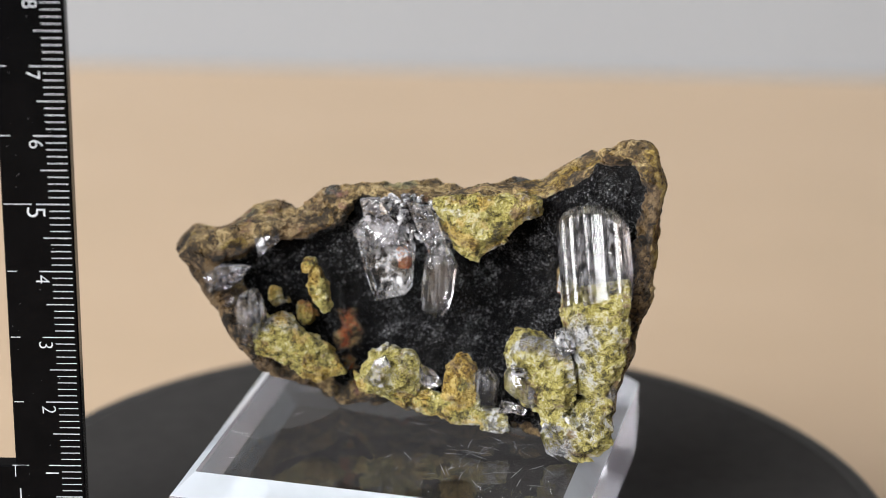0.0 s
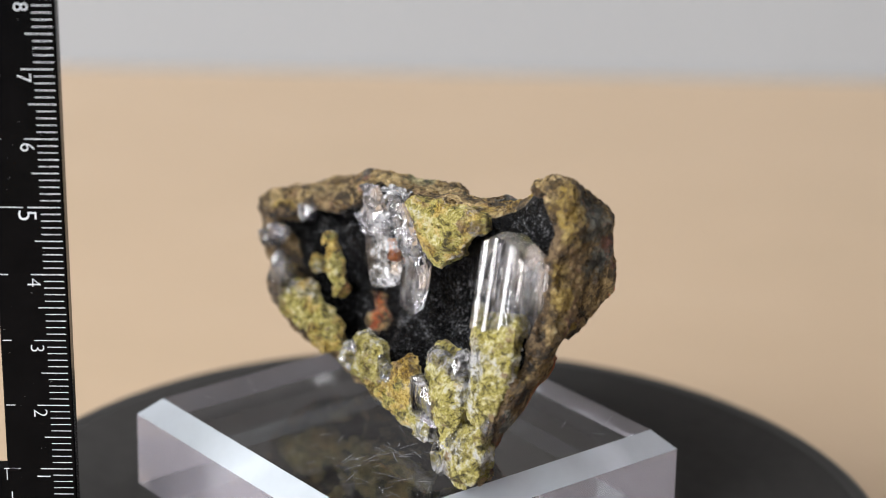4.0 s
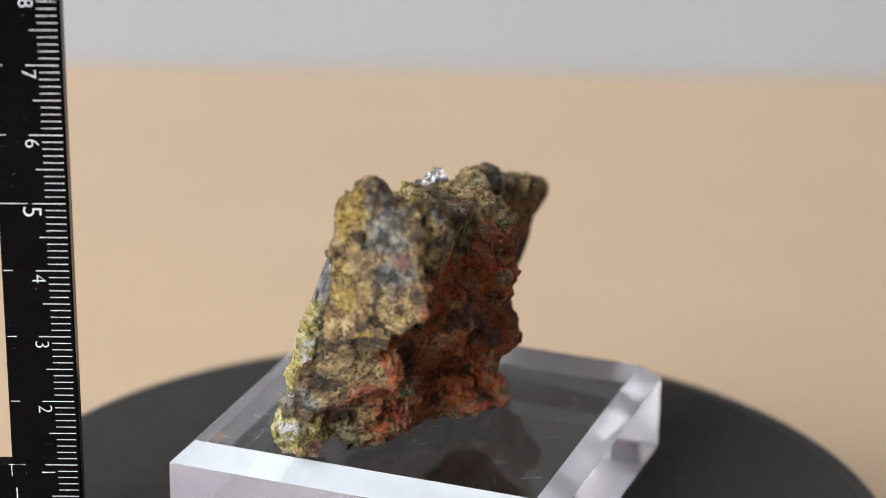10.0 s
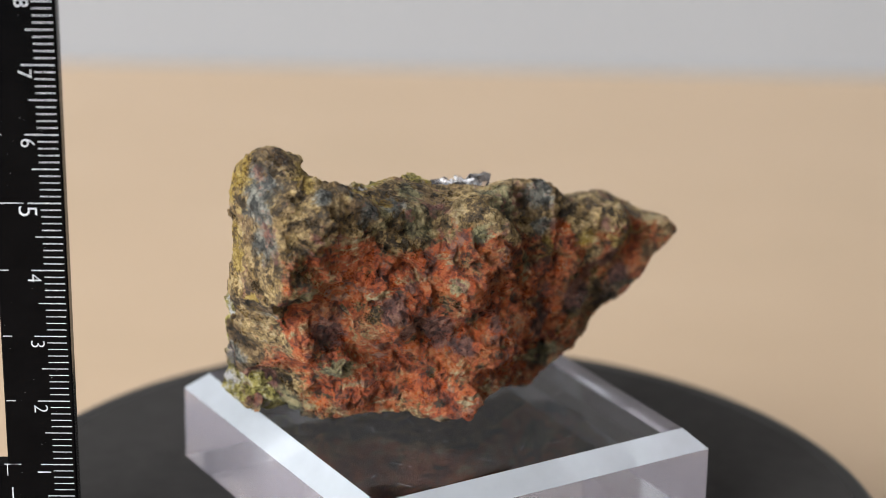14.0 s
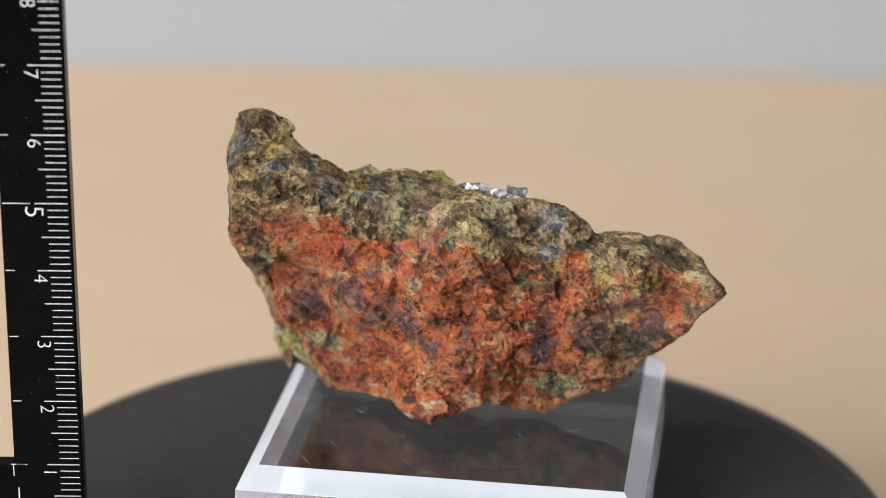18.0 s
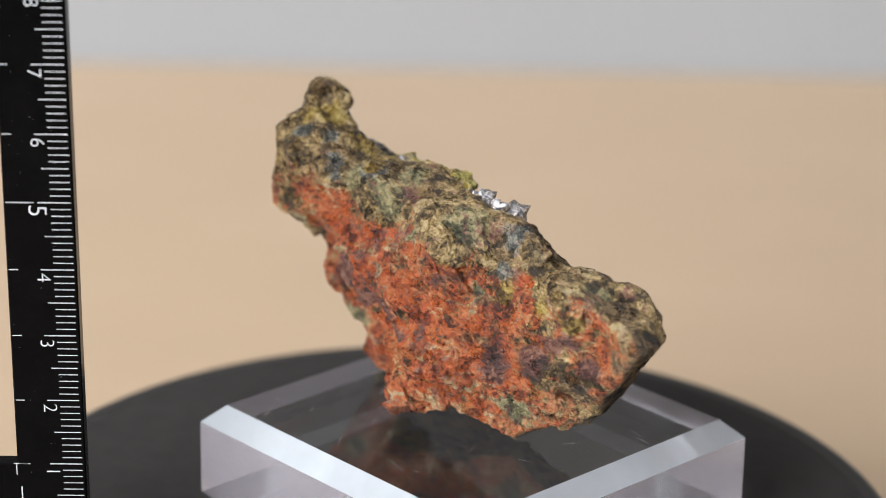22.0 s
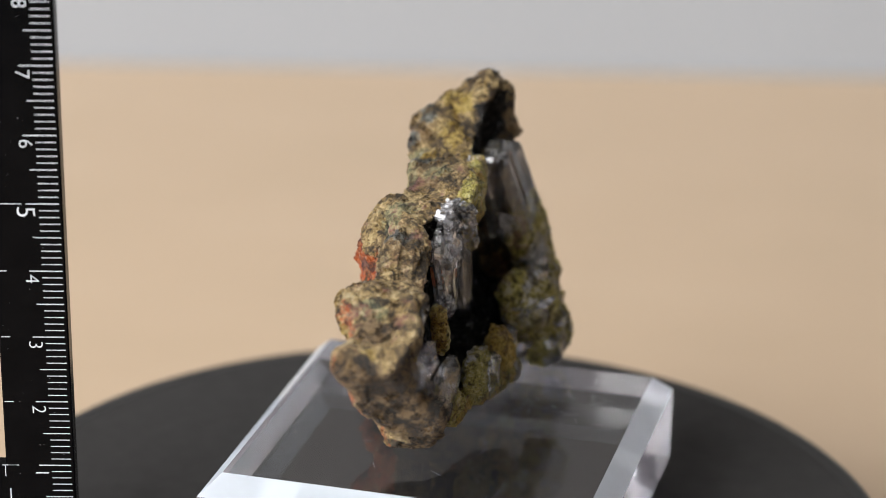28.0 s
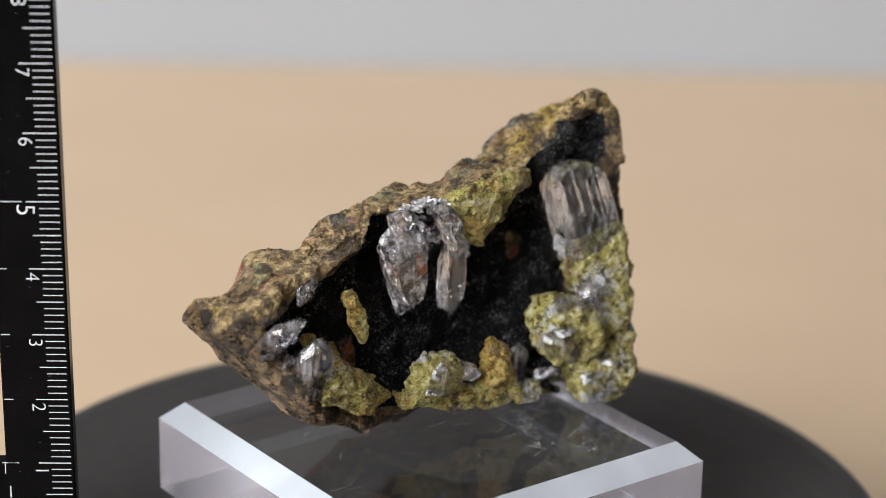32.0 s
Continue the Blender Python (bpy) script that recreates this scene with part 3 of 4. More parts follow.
OCHRE_SPOTS = [(25.5, 0.5, 12.0, 1.7), (21.5, 1.5, 8.5, 1.3), (12.5, 1.5, 6.0, 1.2), (30.9, -9.6, 10.6, 3.0), (29.8, -8.4, 13.2, 2.0), (29.3, -11.4, 3.2, 2.3), (30.1, -9.8, -0.4, 2.0), (28.7, -7.1, -7.9, 1.6), (-15.1, 7.2, -5.6, 1.5), (-27.9, 11.2, -5.7, 1.7),
               (16.9, -2.3, 7.8, 2.4), (23.1, -2.6, 11.3, 2.2), (-31.3, 1.3, -5.1, 1.8), (-38.2, 7.4, -6.0, 1.0), (-35.0, 3.2, -6.6, 1.1), (-30.2, 5.3, -21.1, 1.6), (-22.2, 9.2, -5.6, 1.6),
               (12.0, 5.0, 0.6, 1.4), (-5.0, 9.0, -2.6, 1.3), (-35.4, 5.0, -13.0, 1.5)]
UMBER_SPOTS = [(-33.5, 6.5, -3.8, 2.2), (-24.5, 7.5, -2.0, 1.8), (-20.0, 8.5, -1.0, 1.6), (-33.3, 6.3, -16.0, 2.6), (-30.5, 1.6, -19.6, 3.4), (-27.6, 7.3, -17.4, 3.2), (27.0, -5.0, 14.4, 2.2), (-39.5, 8.6, -7.6, 2.4), (-36.5, 4.5, -10.5, 2.8), (-33.5, 0.5, -13.5, 2.8), (-37.0, 8.5, -9.5, 2.4), (29.0, 0.5, 5.0, 1.4), (26.0, -13.5, -14.0, 2.2)]


def matrix_rock(root):
    verts, quads = stone_mesh()
    n = vertex_normals(verts, quads)
    x, y, z = verts.T
    w = fbm(verts, 6.0, 61, 3)
    d2 = poly_distance(x, z, OUTLINE)
    back = spread(x, z, BACK)
    solid = 3.8 * smooth(-22, -31, x) + 2.0 * smooth(-16, -24, z) * smooth(4, -8, x) + 3.0 * smooth(-27, -21, x) * smooth(-12, -16, x) * smooth(-7, -2, z) + 1.7 * smooth(22, 28, x)
    inside = smooth(0.7, 1.9, -d2 + 1.0 * w - solid) * smooth(-0.1, 0.4, -n[:, 1]) * smooth(2.2, 3.6, back - y)
    warp = verts + 0.9 * np.stack([fbm(verts, 3.0, 70 + k, 2) for k in range(3)], 1)
    along = np.array((0.83, 0.0, 0.56))
    flat = warp - 0.6 * (warp @ along)[:, None] * along
    broken = 0.8 * facets(flat, 6.5, 5, 80) + 0.80 * facets(flat, 3.4, 6, 50) + 0.34 * facets(flat, 1.7, 7, 50) + 0.20 * facets(warp, 0.8, 8, 60)
    broken += 0.22 * ridged(flat, 1.7, 83, 2) - 0.34 * smooth(0.10, 0.0, np.abs(lattice(flat / 3.4, 87) + 0.35 * lattice(warp / 1.1, 88)))
    beads = 2.0 * fbm(verts, 4.0, 95, 4)
    hole = inside > 0.02
    beads[hole] += 0.45 * beaded(warp[hole] + 0.8 * warp[hole][:, [2, 0, 1]], 2.2, 90) + 0.34 * beaded(verts[hole], 0.85, 91)
    end = smooth(0.25, 0.7, n[:, 0]) * smooth(18, 25, x)
    shift = broken * (1 - inside) * (1 - 0.6 * end) * (1 - 0.6 * smooth(-24, -32, x)) * (1 - 0.45 * smooth(0.2, 0.7, n[:, 2])) * (1 - 0.35 * smooth(0.05, 0.6, -n[:, 2])) + beads * inside
    low = verts[:, 2] < FLOOR_MM + 0.6
    stain = smooth(5.5, 0.5, np.hypot(1.35 * (x + 14.6), 0.62 * (z + 20.5)) + 3.5 * w + 2.4 * fbm(verts, 2.0, 67, 3))
    verts = verts + n * np.where(low, np.minimum(shift, 0), shift)[:, None]
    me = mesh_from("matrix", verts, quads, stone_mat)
    top = n[:, 2]
    paint(me, "dark", inside * (1 - 0.62 * stain))
    rear = smooth(0.0, 0.5, n[:, 1] + 0.2 * w)
    field_ = smooth(-3.5, 3.5, 2.6 - z + 6.0 * w - 0.10 * (25 - x)) * (1 - 0.8 * smooth(21, 27, x + 3 * w)) * (1 - 0.3 * smooth(-15, -24, x + 5 * w))
    paint(me, "red", np.maximum(0.08 + 0.26 * rear * smooth(20, 25, x) * smooth(9, 3, z) + 0.52 * stain * inside + 0.64 * rear * field_, spots(warp, RED_SPOTS)))
    lip = smooth(3.5, 1.0, -d2) * smooth(0.0, 0.5, -n[:, 1] + 0.6 * top) * (1 - rear)
    paint(me, "ochre", np.maximum(0.06 + 0.16 * w + (0.20 + 0.18 * smooth(0.2, 0.7, top) * smooth(2, 14, x)) * lip + 0.2 * end * smooth(-3, -9, y), spots(warp, OCHRE_SPOTS)))
    # umber grows on downward faces, the horn's flank and the tip's lower front
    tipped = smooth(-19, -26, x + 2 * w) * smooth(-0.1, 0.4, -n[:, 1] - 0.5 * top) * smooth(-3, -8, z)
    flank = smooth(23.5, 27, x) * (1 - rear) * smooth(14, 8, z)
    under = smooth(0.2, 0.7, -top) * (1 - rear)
    paint(me, "slate", np.maximum(0.1 + 0.25 * w * (1 - rear), spots(warp, SLATE_SPOTS)))
    paint(me, "green", np.maximum(0.12 - 0.3 * w, spots(warp, GREEN_SPOTS)))
    paint(me, "plum", np.maximum(0.06 + 0.25 * fbm(verts, 10.0, 65, 3) * rear, spots(warp, PLUM_SPOTS)))
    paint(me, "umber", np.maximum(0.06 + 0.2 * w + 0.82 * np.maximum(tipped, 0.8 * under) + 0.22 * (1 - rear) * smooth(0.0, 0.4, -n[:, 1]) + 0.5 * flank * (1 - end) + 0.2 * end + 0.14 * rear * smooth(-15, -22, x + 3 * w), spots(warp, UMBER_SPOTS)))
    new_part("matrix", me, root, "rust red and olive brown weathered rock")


def blob(stops, noise_amp, seed, step=0.3):
    """A lumpy crust along a chain of (x, y, z, radius), millimetres."""
    s = np.array(stops, float)
    pad = s[:, 3].max() + 1.5
    lo, hi = s[:, :3].min(0) - pad, s[:, :3].max(0) + pad
    n = np.ceil((hi - lo) / step).astype(int)
    X, Y, Z = np.meshgrid(*[lo[k] + step * np.arange(n[k]) for k in range(3)], indexing="ij")
    p = np.stack([X.ravel(), Y.ravel(), Z.ravel()], 1)
    d = np.full(len(p), 1e3)
    chain = s if len(s) > 1 else np.vstack([s, s + (0, 0, 0.01, 0)])
    for a, b in zip(chain, chain[1:]):
        e = b[:3] - a[:3]
        t = np.clip(((p - a[:3]) @ e) / max(e @ e, 1e-6), 0, 1)
        d = np.minimum(d, np.linalg.norm(p - a[:3] - t[:, None] * e, axis=1) - (a[3] + (b[3] - a[3]) * t))
    d += noise_amp * (0.7 * fbm(p, 4.0, seed, 3) + 0.9 * facets(p, 3.4, seed + 3, 40))
    d = np.maximum(d, FLOOR_MM - p[:, 2])
    verts, quads = surface(d.reshape(X.shape), lo, step)
    nrm = vertex_normals(verts, quads)
    keep = verts[:, 2] > FLOOR_MM + 0.4
    verts = verts + nrm * ((0.15 * ridged(verts, 0.9, seed + 9, 2) + 0.2 * facets(verts, 1.0, seed + 5, 40)) * keep)[:, None]
    return verts, quads


def crust(root, stops, amp, seed, ochre=0.2, red=0.0, label="granular sulphur yellow crust"):
    verts, quads = blob(stops, amp, seed)
    me = mesh_from("crust", verts, quads, crust_mat)
    w = fbm(verts, 3.5, seed + 20, 3)
    paint(me, "ochre", ochre + 0.45 * w)
    paint(me, "red", red + 0.3 * w)
    new_part("crust", me, root, label)


def crystal(root, base, tip, wide, deep, roll=0, cut=0.35, point=0.25, sides=8, flutes=0, mat=None, seed=0, label="", tilt=0.25):
    """A striated prism from base to tip with a bevelled, slanting end."""
    rng = random.Random(seed)
    a, b = Vector(base), Vector(tip)
    axis = b - a
    long = axis.length
    w_ = axis.normalized()
    u_ = Vector((math.cos(radians(roll)), math.sin(radians(roll)), 0))
    u_ = (u_ - u_.dot(w_) * w_).normalized()
    v_ = w_.cross(u_)
    frame_ = Matrix((u_, v_, w_)).transposed()
    ring = []
    for k in range(sides):
        u = 2 * math.pi * (k + 0.5) / sides
        r = 1 / max(abs(math.cos(u)) * 0.62 + abs(math.sin(u)) * 0.62, abs(math.cos(u)), abs(math.sin(u)))
        ring.append(Vector((math.cos(u) * r * wide / 2, math.sin(u) * r * deep / 2, 0)) * rng.uniform(0.93, 1.05))
    if flutes:
        fine = []
        for p, q in zip(ring, ring[1:] + ring[:1]):
            m = max(2, int(flutes * (q - p).length))
            for k in range(m):
                fine.append(p.lerp(q, k / m) * (1 + rng.uniform(-0.045, 0.02)))
        ring = fine
    slant = Vector((rng.uniform(-1, 1), rng.uniform(-1, 1), 0)) * tilt
    levels = [(0.0, 1.0), (0.35, rng.uniform(0.96, 1.03)), (0.7, rng.uniform(0.96, 1.03)), (1 - cut * min(wide, deep) / long, 1.0), (1.0, point)]
    bm = bmesh.new()
    rows = []
    for f, s in levels:
        rows.append([bm.verts.new(frame_ @ Vector((p.x * s, p.y * s, f * long + (slant.dot(p) if f > 0.6 else 0)))) for p in ring])
    for lower, upper in zip(rows, rows[1:]):
        for k in range(len(ring)):
            j = (k + 1) % len(ring)
            bm.faces.new((lower[k], lower[j], upper[j], upper[k]))
    bm.faces.new(rows[-1])
    bm.faces.new(rows[0][::-1])
    for v in bm.verts:
        v.co = (v.co + a) / 1000 + Vector((0, 0, LIFT))
    part("crystal", bm, mat or clear_crystal, root, label)


def plate(root, outline, y0, lean, thick, seed, mat, label, ochre=0.3, red=0.05, glass=-0.6, rough=1.0, name="crust", step=0.28):
    """A coated crystal over an outline (x, z), facing the open side: its middle plane is y0 + lean * offset, its edge thins out."""
    o = np.array(outline, float)
    cx, cz = o.mean(0)
    wide = max(np.ptp(o[:, 0]) * abs(lean[0]), np.ptp(o[:, 1]) * abs(lean[1]))
    pad = thick / 2 + wide / 2 + 1.5
    lo = np.array((o[:, 0].min() - 1.5, y0 - pad, o[:, 1].min() - 1.5))
    hi = np.array((o[:, 0].max() + 1.5, y0 + pad, o[:, 1].max() + 1.5))
    n = np.ceil((hi - lo) / step).astype(int)
    X, Y, Z = np.meshgrid(*[lo[k] + step * np.arange(n[k]) for k in range(3)], indexing="ij")
    p = np.stack([X.ravel(), Y.ravel(), Z.ravel()], 1)
    edge = poly_distance(p[:, 0], p[:, 2], [tuple(q) for q in outline])
    depth = np.abs(p[:, 1] - y0 - lean[0] * (p[:, 0] - cx) - lean[1] * (p[:, 2] - cz))
    d = np.maximum(edge, depth - thick / 2 * (0.45 + 0.55 * smooth(0.0, 2.2, -edge)))
    d += rough * (0.35 * fbm(p, 3.0, seed, 3) + 0.38 * facets(p, 3.0, seed, 40))
    d = np.maximum(d, FLOOR_MM - p[:, 2])
    verts, quads = surface(d.reshape(X.shape), lo, step)
    keep = verts[:, 2] > FLOOR_MM + 0.4
    fine = 0.26 * facets(verts, 1.1, seed + 2, 80) + 0.12 * ridged(verts, 0.8, seed + 4, 2)
    verts = verts + vertex_normals(verts, quads) * (rough * fine * keep)[:, None]
    me = mesh_from(name, verts, quads, mat)
    w = fbm(verts, 3.0, seed + 5, 3)
    rim_ = poly_distance(verts[:, 0], verts[:, 2], [tuple(q) for q in outline])
    paint(me, "ochre", ochre + 0.4 * w)
    paint(me, "red", red + 0.25 * w)
    paint(me, "glass", glass - 0.12 + 0.5 * smooth(-2.4, 0.2, rim_) + 0.3 * w)
    new_part(name, me, root, label)


def slab(root, outline, y0, lean, thick, inset, mat, label="", seed=0):
    """A flat faceted crystal over a convex outline (x, z), its edges bevelled on both faces."""
    rng = random.Random(seed)
    cx, cz = sum(p[0] for p in outline) / len(outline), sum(p[1] for p in outline) / len(outline)
    bm = bmesh.new()
    rows = []
    for f, side in ((inset, 0.5), (1.0, 0.2), (1.0, -0.12), (inset, -0.5)):
        row = []
        for x, z in outline:
            u, w = cx + (x - cx) * f, cz + (z - cz) * f
            row.append(bm.verts.new((u, y0 + lean[0] * (u - cx) + lean[1] * (w - cz) + thick * side * rng.uniform(0.9, 1.1), w)))
        rows.append(row)
    k = len(outline)
    for a, b in zip(rows, rows[1:]):
        for i in range(k):
            j = (i + 1) % k
            bm.faces.new((a[i], a[j], b[j], b[i]))
    for row in (rows[0], rows[-1]):
        mid = bm.verts.new(sum((v.co for v in row), Vector()) / k + Vector((rng.uniform(-0.6, 0.6), rng.uniform(-0.15, 0.15), rng.uniform(-1, 1))))
        for i in range(k):
            bm.faces.new((row[i], row[(i + 1) % k], mid))
    bmesh.ops.recalc_face_normals(bm, faces=bm.faces)
    for v in bm.verts:
        v.co = v.co / 1000 + Vector((0, 0, LIFT))
    part("crystal", bm, mat, root, label)


def shards(root, outline, y0, lean, thick, grain, mat, label="", seed=0):
    """A plate of broken crystal: its open face is a mosaic of small tilted facets."""
    rng = random.Random(seed)
    pts = np.array(outline, float)
    cx, cz = pts.mean(0)
    edge = []
    for (ax, az), (bx, bz) in zip(outline, list(outline[1:]) + [outline[0]]):
        n = max(1, round(math.hypot(bx - ax, bz - az) / grain))
        edge += [Vector((ax + (bx - ax) * k / n, az + (bz - az) * k / n)) for k in range(n)]
    inner = []
    x0, z0, x1, z1 = *pts.min(0), *pts.max(0)
    for _ in range(int(1.6 * (x1 - x0) * (z1 - z0) / grain ** 2)):
        q = (rng.uniform(x0, x1), rng.uniform(z0, z1))
        if poly_distance(np.array([q[0]]), np.array([q[1]]), list(outline))[0] < -0.35 * grain:
            inner.append(Vector(q))
    k = len(edge)
    flat_, _, tris, _, _, _ = delaunay_2d_cdt(edge + inner, [], [list(range(k))], 1, 1e-4)
    bm = bmesh.new()
    at = lambda p, d: bm.verts.new((p[0], y0 + lean[0] * (p[0] - cx) + lean[1] * (p[1] - cz) + d, p[1]))
    face = [at(p, -thick / 2 * (0.35 if i < k else 1.0) + rng.uniform(-0.42, 0.42) * grain) for i, p in enumerate(flat_)]
    rear = [at(p, thick / 2) for p in flat_[:k]]
    for t in tris:
        bm.faces.new([face[i] for i in t])
    for i in range(k):
        bm.faces.new((face[i], rear[i], rear[(i + 1) % k], face[(i + 1) % k]))
    bm.faces.new(rear)
    bmesh.ops.recalc_face_normals(bm, faces=bm.faces)
    for v in bm.verts:
        v.co = v.co / 1000 + Vector((0, 0, LIFT))
    part("crystal", bm, mat, root, label)


def fluted(root, base, tip, roll, profile, deep, taper, columns, bevel, jitter, mat, label="", seed=0):
    """A striated prism: columns side by side along the axis, their tops following a profile (offset, height)."""
    rng = random.Random(seed)
    a, b = Vector(base), Vector(tip)
    w_ = (b - a).normalized()
    u_ = Vector((math.cos(radians(roll)), math.sin(radians(roll)), 0))
    u_ = (u_ - u_.dot(w_) * w_).normalized()
    v_ = w_.cross(u_)
    us, hs = [p[0] for p in profile], [p[1] for p in profile]
    bm = bmesh.new()
    rows = []
    spots = [us[0] + (us[-1] - us[0]) * k / columns for k in range(columns + 1)]
    for k, u in enumerate(spots):
        u += rng.uniform(-0.2, 0.2) * (us[-1] - us[0]) / columns if 0 < k < columns else 0
        top = float(np.interp(u, us, hs))
        side = 0.45 if k in (0, columns) else 0.85 if k in (1, columns - 1) else 1.0
        grooves = {1: rng.uniform(-jitter, jitter), -1: rng.uniform(-jitter, jitter)}
        row = []
        for h, s in ((0, 1), (top * 0.5, 1), (top - bevel, 1), (top, 0.25), (top, -0.25), (top - bevel * 0.6, -1), (top * 0.5, -1), (0, -1)):
            half = deep / 2 * side * (1 + taper * (1 - h / max(hs))) + grooves[1 if s > 0 else -1]
            half = half if abs(s) == 1 else deep / 2 * side
            row.append(bm.verts.new(a + u_ * u + w_ * h + v_ * (s * half)))
        rows.append(row)
    for p, q in zip(rows, rows[1:]):
        for i in range(8):
            j = (i + 1) % 8
            bm.faces.new((p[i], p[j], q[j], q[i]))
    bm.faces.new(rows[0])
    bm.faces.new(rows[-1][::-1])
    bmesh.ops.recalc_face_normals(bm, faces=bm.faces)
    for v in bm.verts:
        v.co = v.co / 1000 + Vector((0, 0, LIFT))
    part("crystal", bm, mat, root, label)


def specimen():
    root = tagged(new("mineral_specimen"), "rough iron-stained rock with a dark hollow full of clear crystals", "mineral specimen")
    matrix_rock(root)
    # the tall clear prism beside the horn and its coated lower half
    fluted(root, (22.3, -11.7, -7.5), (20.8, -7.9, 6.2), -13, [(-5.1, 11.6), (-4.1, 13.2), (-2.1, 14.1), (1.0, 14.0), (3.5, 12.8), (5.1, 10.6)], 5.2, 0.32, 19, 1.6, 0.17,
           striated_crystal, "thick clear crystal with fine lengthwise striations", 1)
    plate(root, [(17.0, -4.6), (21, -5.4), (26.3, -3.4), (26.6, -10), (25.5, -17), (24.0, -20.5), (18.2, -19.5), (18.6, -14.5), (16.8, -9)], -14.1, (-0.36, 0.26), 5.4, 101, crust_mat,
          "granular sulphur yellow crust on the clear crystal", 0.12, 0.0, -0.5)
    plate(root, [(9.1, -14.6), (10.4, -11.8), (14.5, -12.7), (17.8, -14.4), (19.2, -18), (18.6, -21.4), (15.5, -23.2), (13.2, -23.1), (10.4, -20.8), (9.2, -17.2)], -13.9, (-0.45, 0.15), 6.4, 121,
          crust_mat, "yellow crusted crystal at the foot of the hollow", 0.16, 0.0, -0.35)
    plate(root, [(14.3, -22.0), (19, -20.8), (24, -19.6), (24.6, -25.2), (22.9, -28.3), (18.4, -29.6), (15.6, -28.9), (14.3, -25)], -16.6, (-0.35, 0.1), 6.6, 111, crust_mat,
          "yellow crusted crystal at the foot of the hollow", 0.1, 0.0, -0.4)
    fluted(root, (11.2, -13.8, -13.0), (18.6, -15.6, -14.4), 90, [(-1.5, 7.4), (0, 7.8), (1.5, 7.2)], 2.4, 0.2, 5, 0.6, 0.05, striated_crystal, "clear crystal lying across the crust", 3)
    slab(root, [(15.8, -12.8), (16.0, -11.0), (17.4, -10.3), (18.8, -11.2), (19.0, -13.2), (17.2, -14.6)], -15.2, (-0.2, 0.2), 3.0, 0.55, milky_crystal, "", 4)
    fluted(root, (14.0, -14.4, -20.6), (8.9, -14.6, -17.6), 75, [(-2.6, 4.0), (-1, 5.6), (1.2, 5.8), (2.6, 4.4)], 3.4, 0.2, 9, 0.8, 0.12, striated_crystal, "", 5)
    slab(root, [(22.6, -22.6), (23.0, -18.6), (24.2, -17.4), (25.0, -18.6), (24.9, -21.6), (23.6, -23.6)], -18.0, (-0.2, 0.1), 2.4, 0.55, clear_crystal, "", 6)
    slab(root, [(14.2, -25.6), (14.8, -24.2), (17.2, -24.4), (18.0, -26.0), (16.4, -28.9), (15.2, -28.4)], -18.2, (-0.1, 0.1), 2.6, 0.6, milky_crystal, "", 7)
    slab(root, [(10.0, -23.2), (10.8, -22.6), (12.4, -23.6), (11.8, -24.4), (10.8, -24.2)], -14.2, (0, 0), 1.2, 0.6, clear_crystal, "", 8)
    rng = random.Random(9)
    for k in range(14):
        f = rng.random()
        at = Vector((10.5 + 12 * f, -14.5 - 3.8 * f, -18.5 - 8 * f)) + Vector((rng.uniform(-2, 2), 0, rng.uniform(-3.5, 3.5)))
        way = Vector((rng.uniform(-0.9, 0.7), -1, rng.uniform(-0.6, 0.7))).normalized()
        crystal(root, at, at + way * rng.uniform(2.0, 3.2), rng.uniform(1.2, 2.4), rng.uniform(1.0, 1.8), rng.uniform(0, 90), 0.5, 0.45, 6, 0, milky_crystal, 100 + k)
    # the coated wedge under the ridge
    plate(root, [(-1.8, 4.8), (2.5, 6.2), (10.7, 6.4), (13.6, 5.8), (13.9, 3.7), (12.0, 3.3), (9.4, 0.6), (8.1, -1.2), (4.7, -3.6), (2.2, -2.8), (-0.2, 0.4)], -4.7, (-0.06, -0.12), 4.4, 131, crust_mat,
          "wedge shaped crystal under an ochre yellow crust", 0.46, 0.05, -0.02)
    slab(root, [(10.2, 3.2), (10.8, 5.6), (13.6, 6.2), (14.2, 4.2), (13.0, 3.0)], -5.6, (0, 0), 3.2, 0.6, clear_crystal, "", 9)
    # the pair of clear crystals that hang from it and their frosted roots
    slab(root, [(-12.3, 0.6), (-10.0, 2.0), (-6.6, -0.3), (-4.3, -2.9), (-4.7, -9.0), (-5.7, -10.3), (-10.2, -11.6), (-11.7, -7.2), (-13.2, -1.0)], -1.6, (-0.08, 0.10), 3.0, 0.74, milky_crystal,
         "milky clear crystal hanging in the hollow", 10)
    # a red blob inside paints the rock's inner reflection in this crystal
    crust(root, [(-6.6, -2.1, -3.6, 0.6), (-6.0, -2.3, -5.6, 0.8)], 0.3, 143, 0.1, 0.9, "rust red blob in place of the rock's tint reflected in the crystal")
    slab(root, [(-2.9, -4.6), (-1.8, -2.4), (0.7, -2.4), (1.9, -5.0), (1.4, -9.0), (0.7, -12.0), (-1.1, -13.4), (-3.2, -12.0), (-3.4, -9.0)], -4.0, (-0.05, 0.05), 3.0, 0.62, clear_crystal,
         "narrow pointed clear crystal hanging in the hollow", 11)
    shards(root, [(-12.5, 4.2), (-9.6, 4.5), (-8.4, 2.3), (-6.3, -0.3), (-5.4, -2.4), (-8.0, -2.0), (-10.4, -3.4), (-12.4, -2.8), (-13.6, -0.7), (-11.8, 1.0)], -2.9, (-0.1, 0.05), 1.8, 1.2, clear_crystal,
           "frosted broken crystal under the ridge", 233)
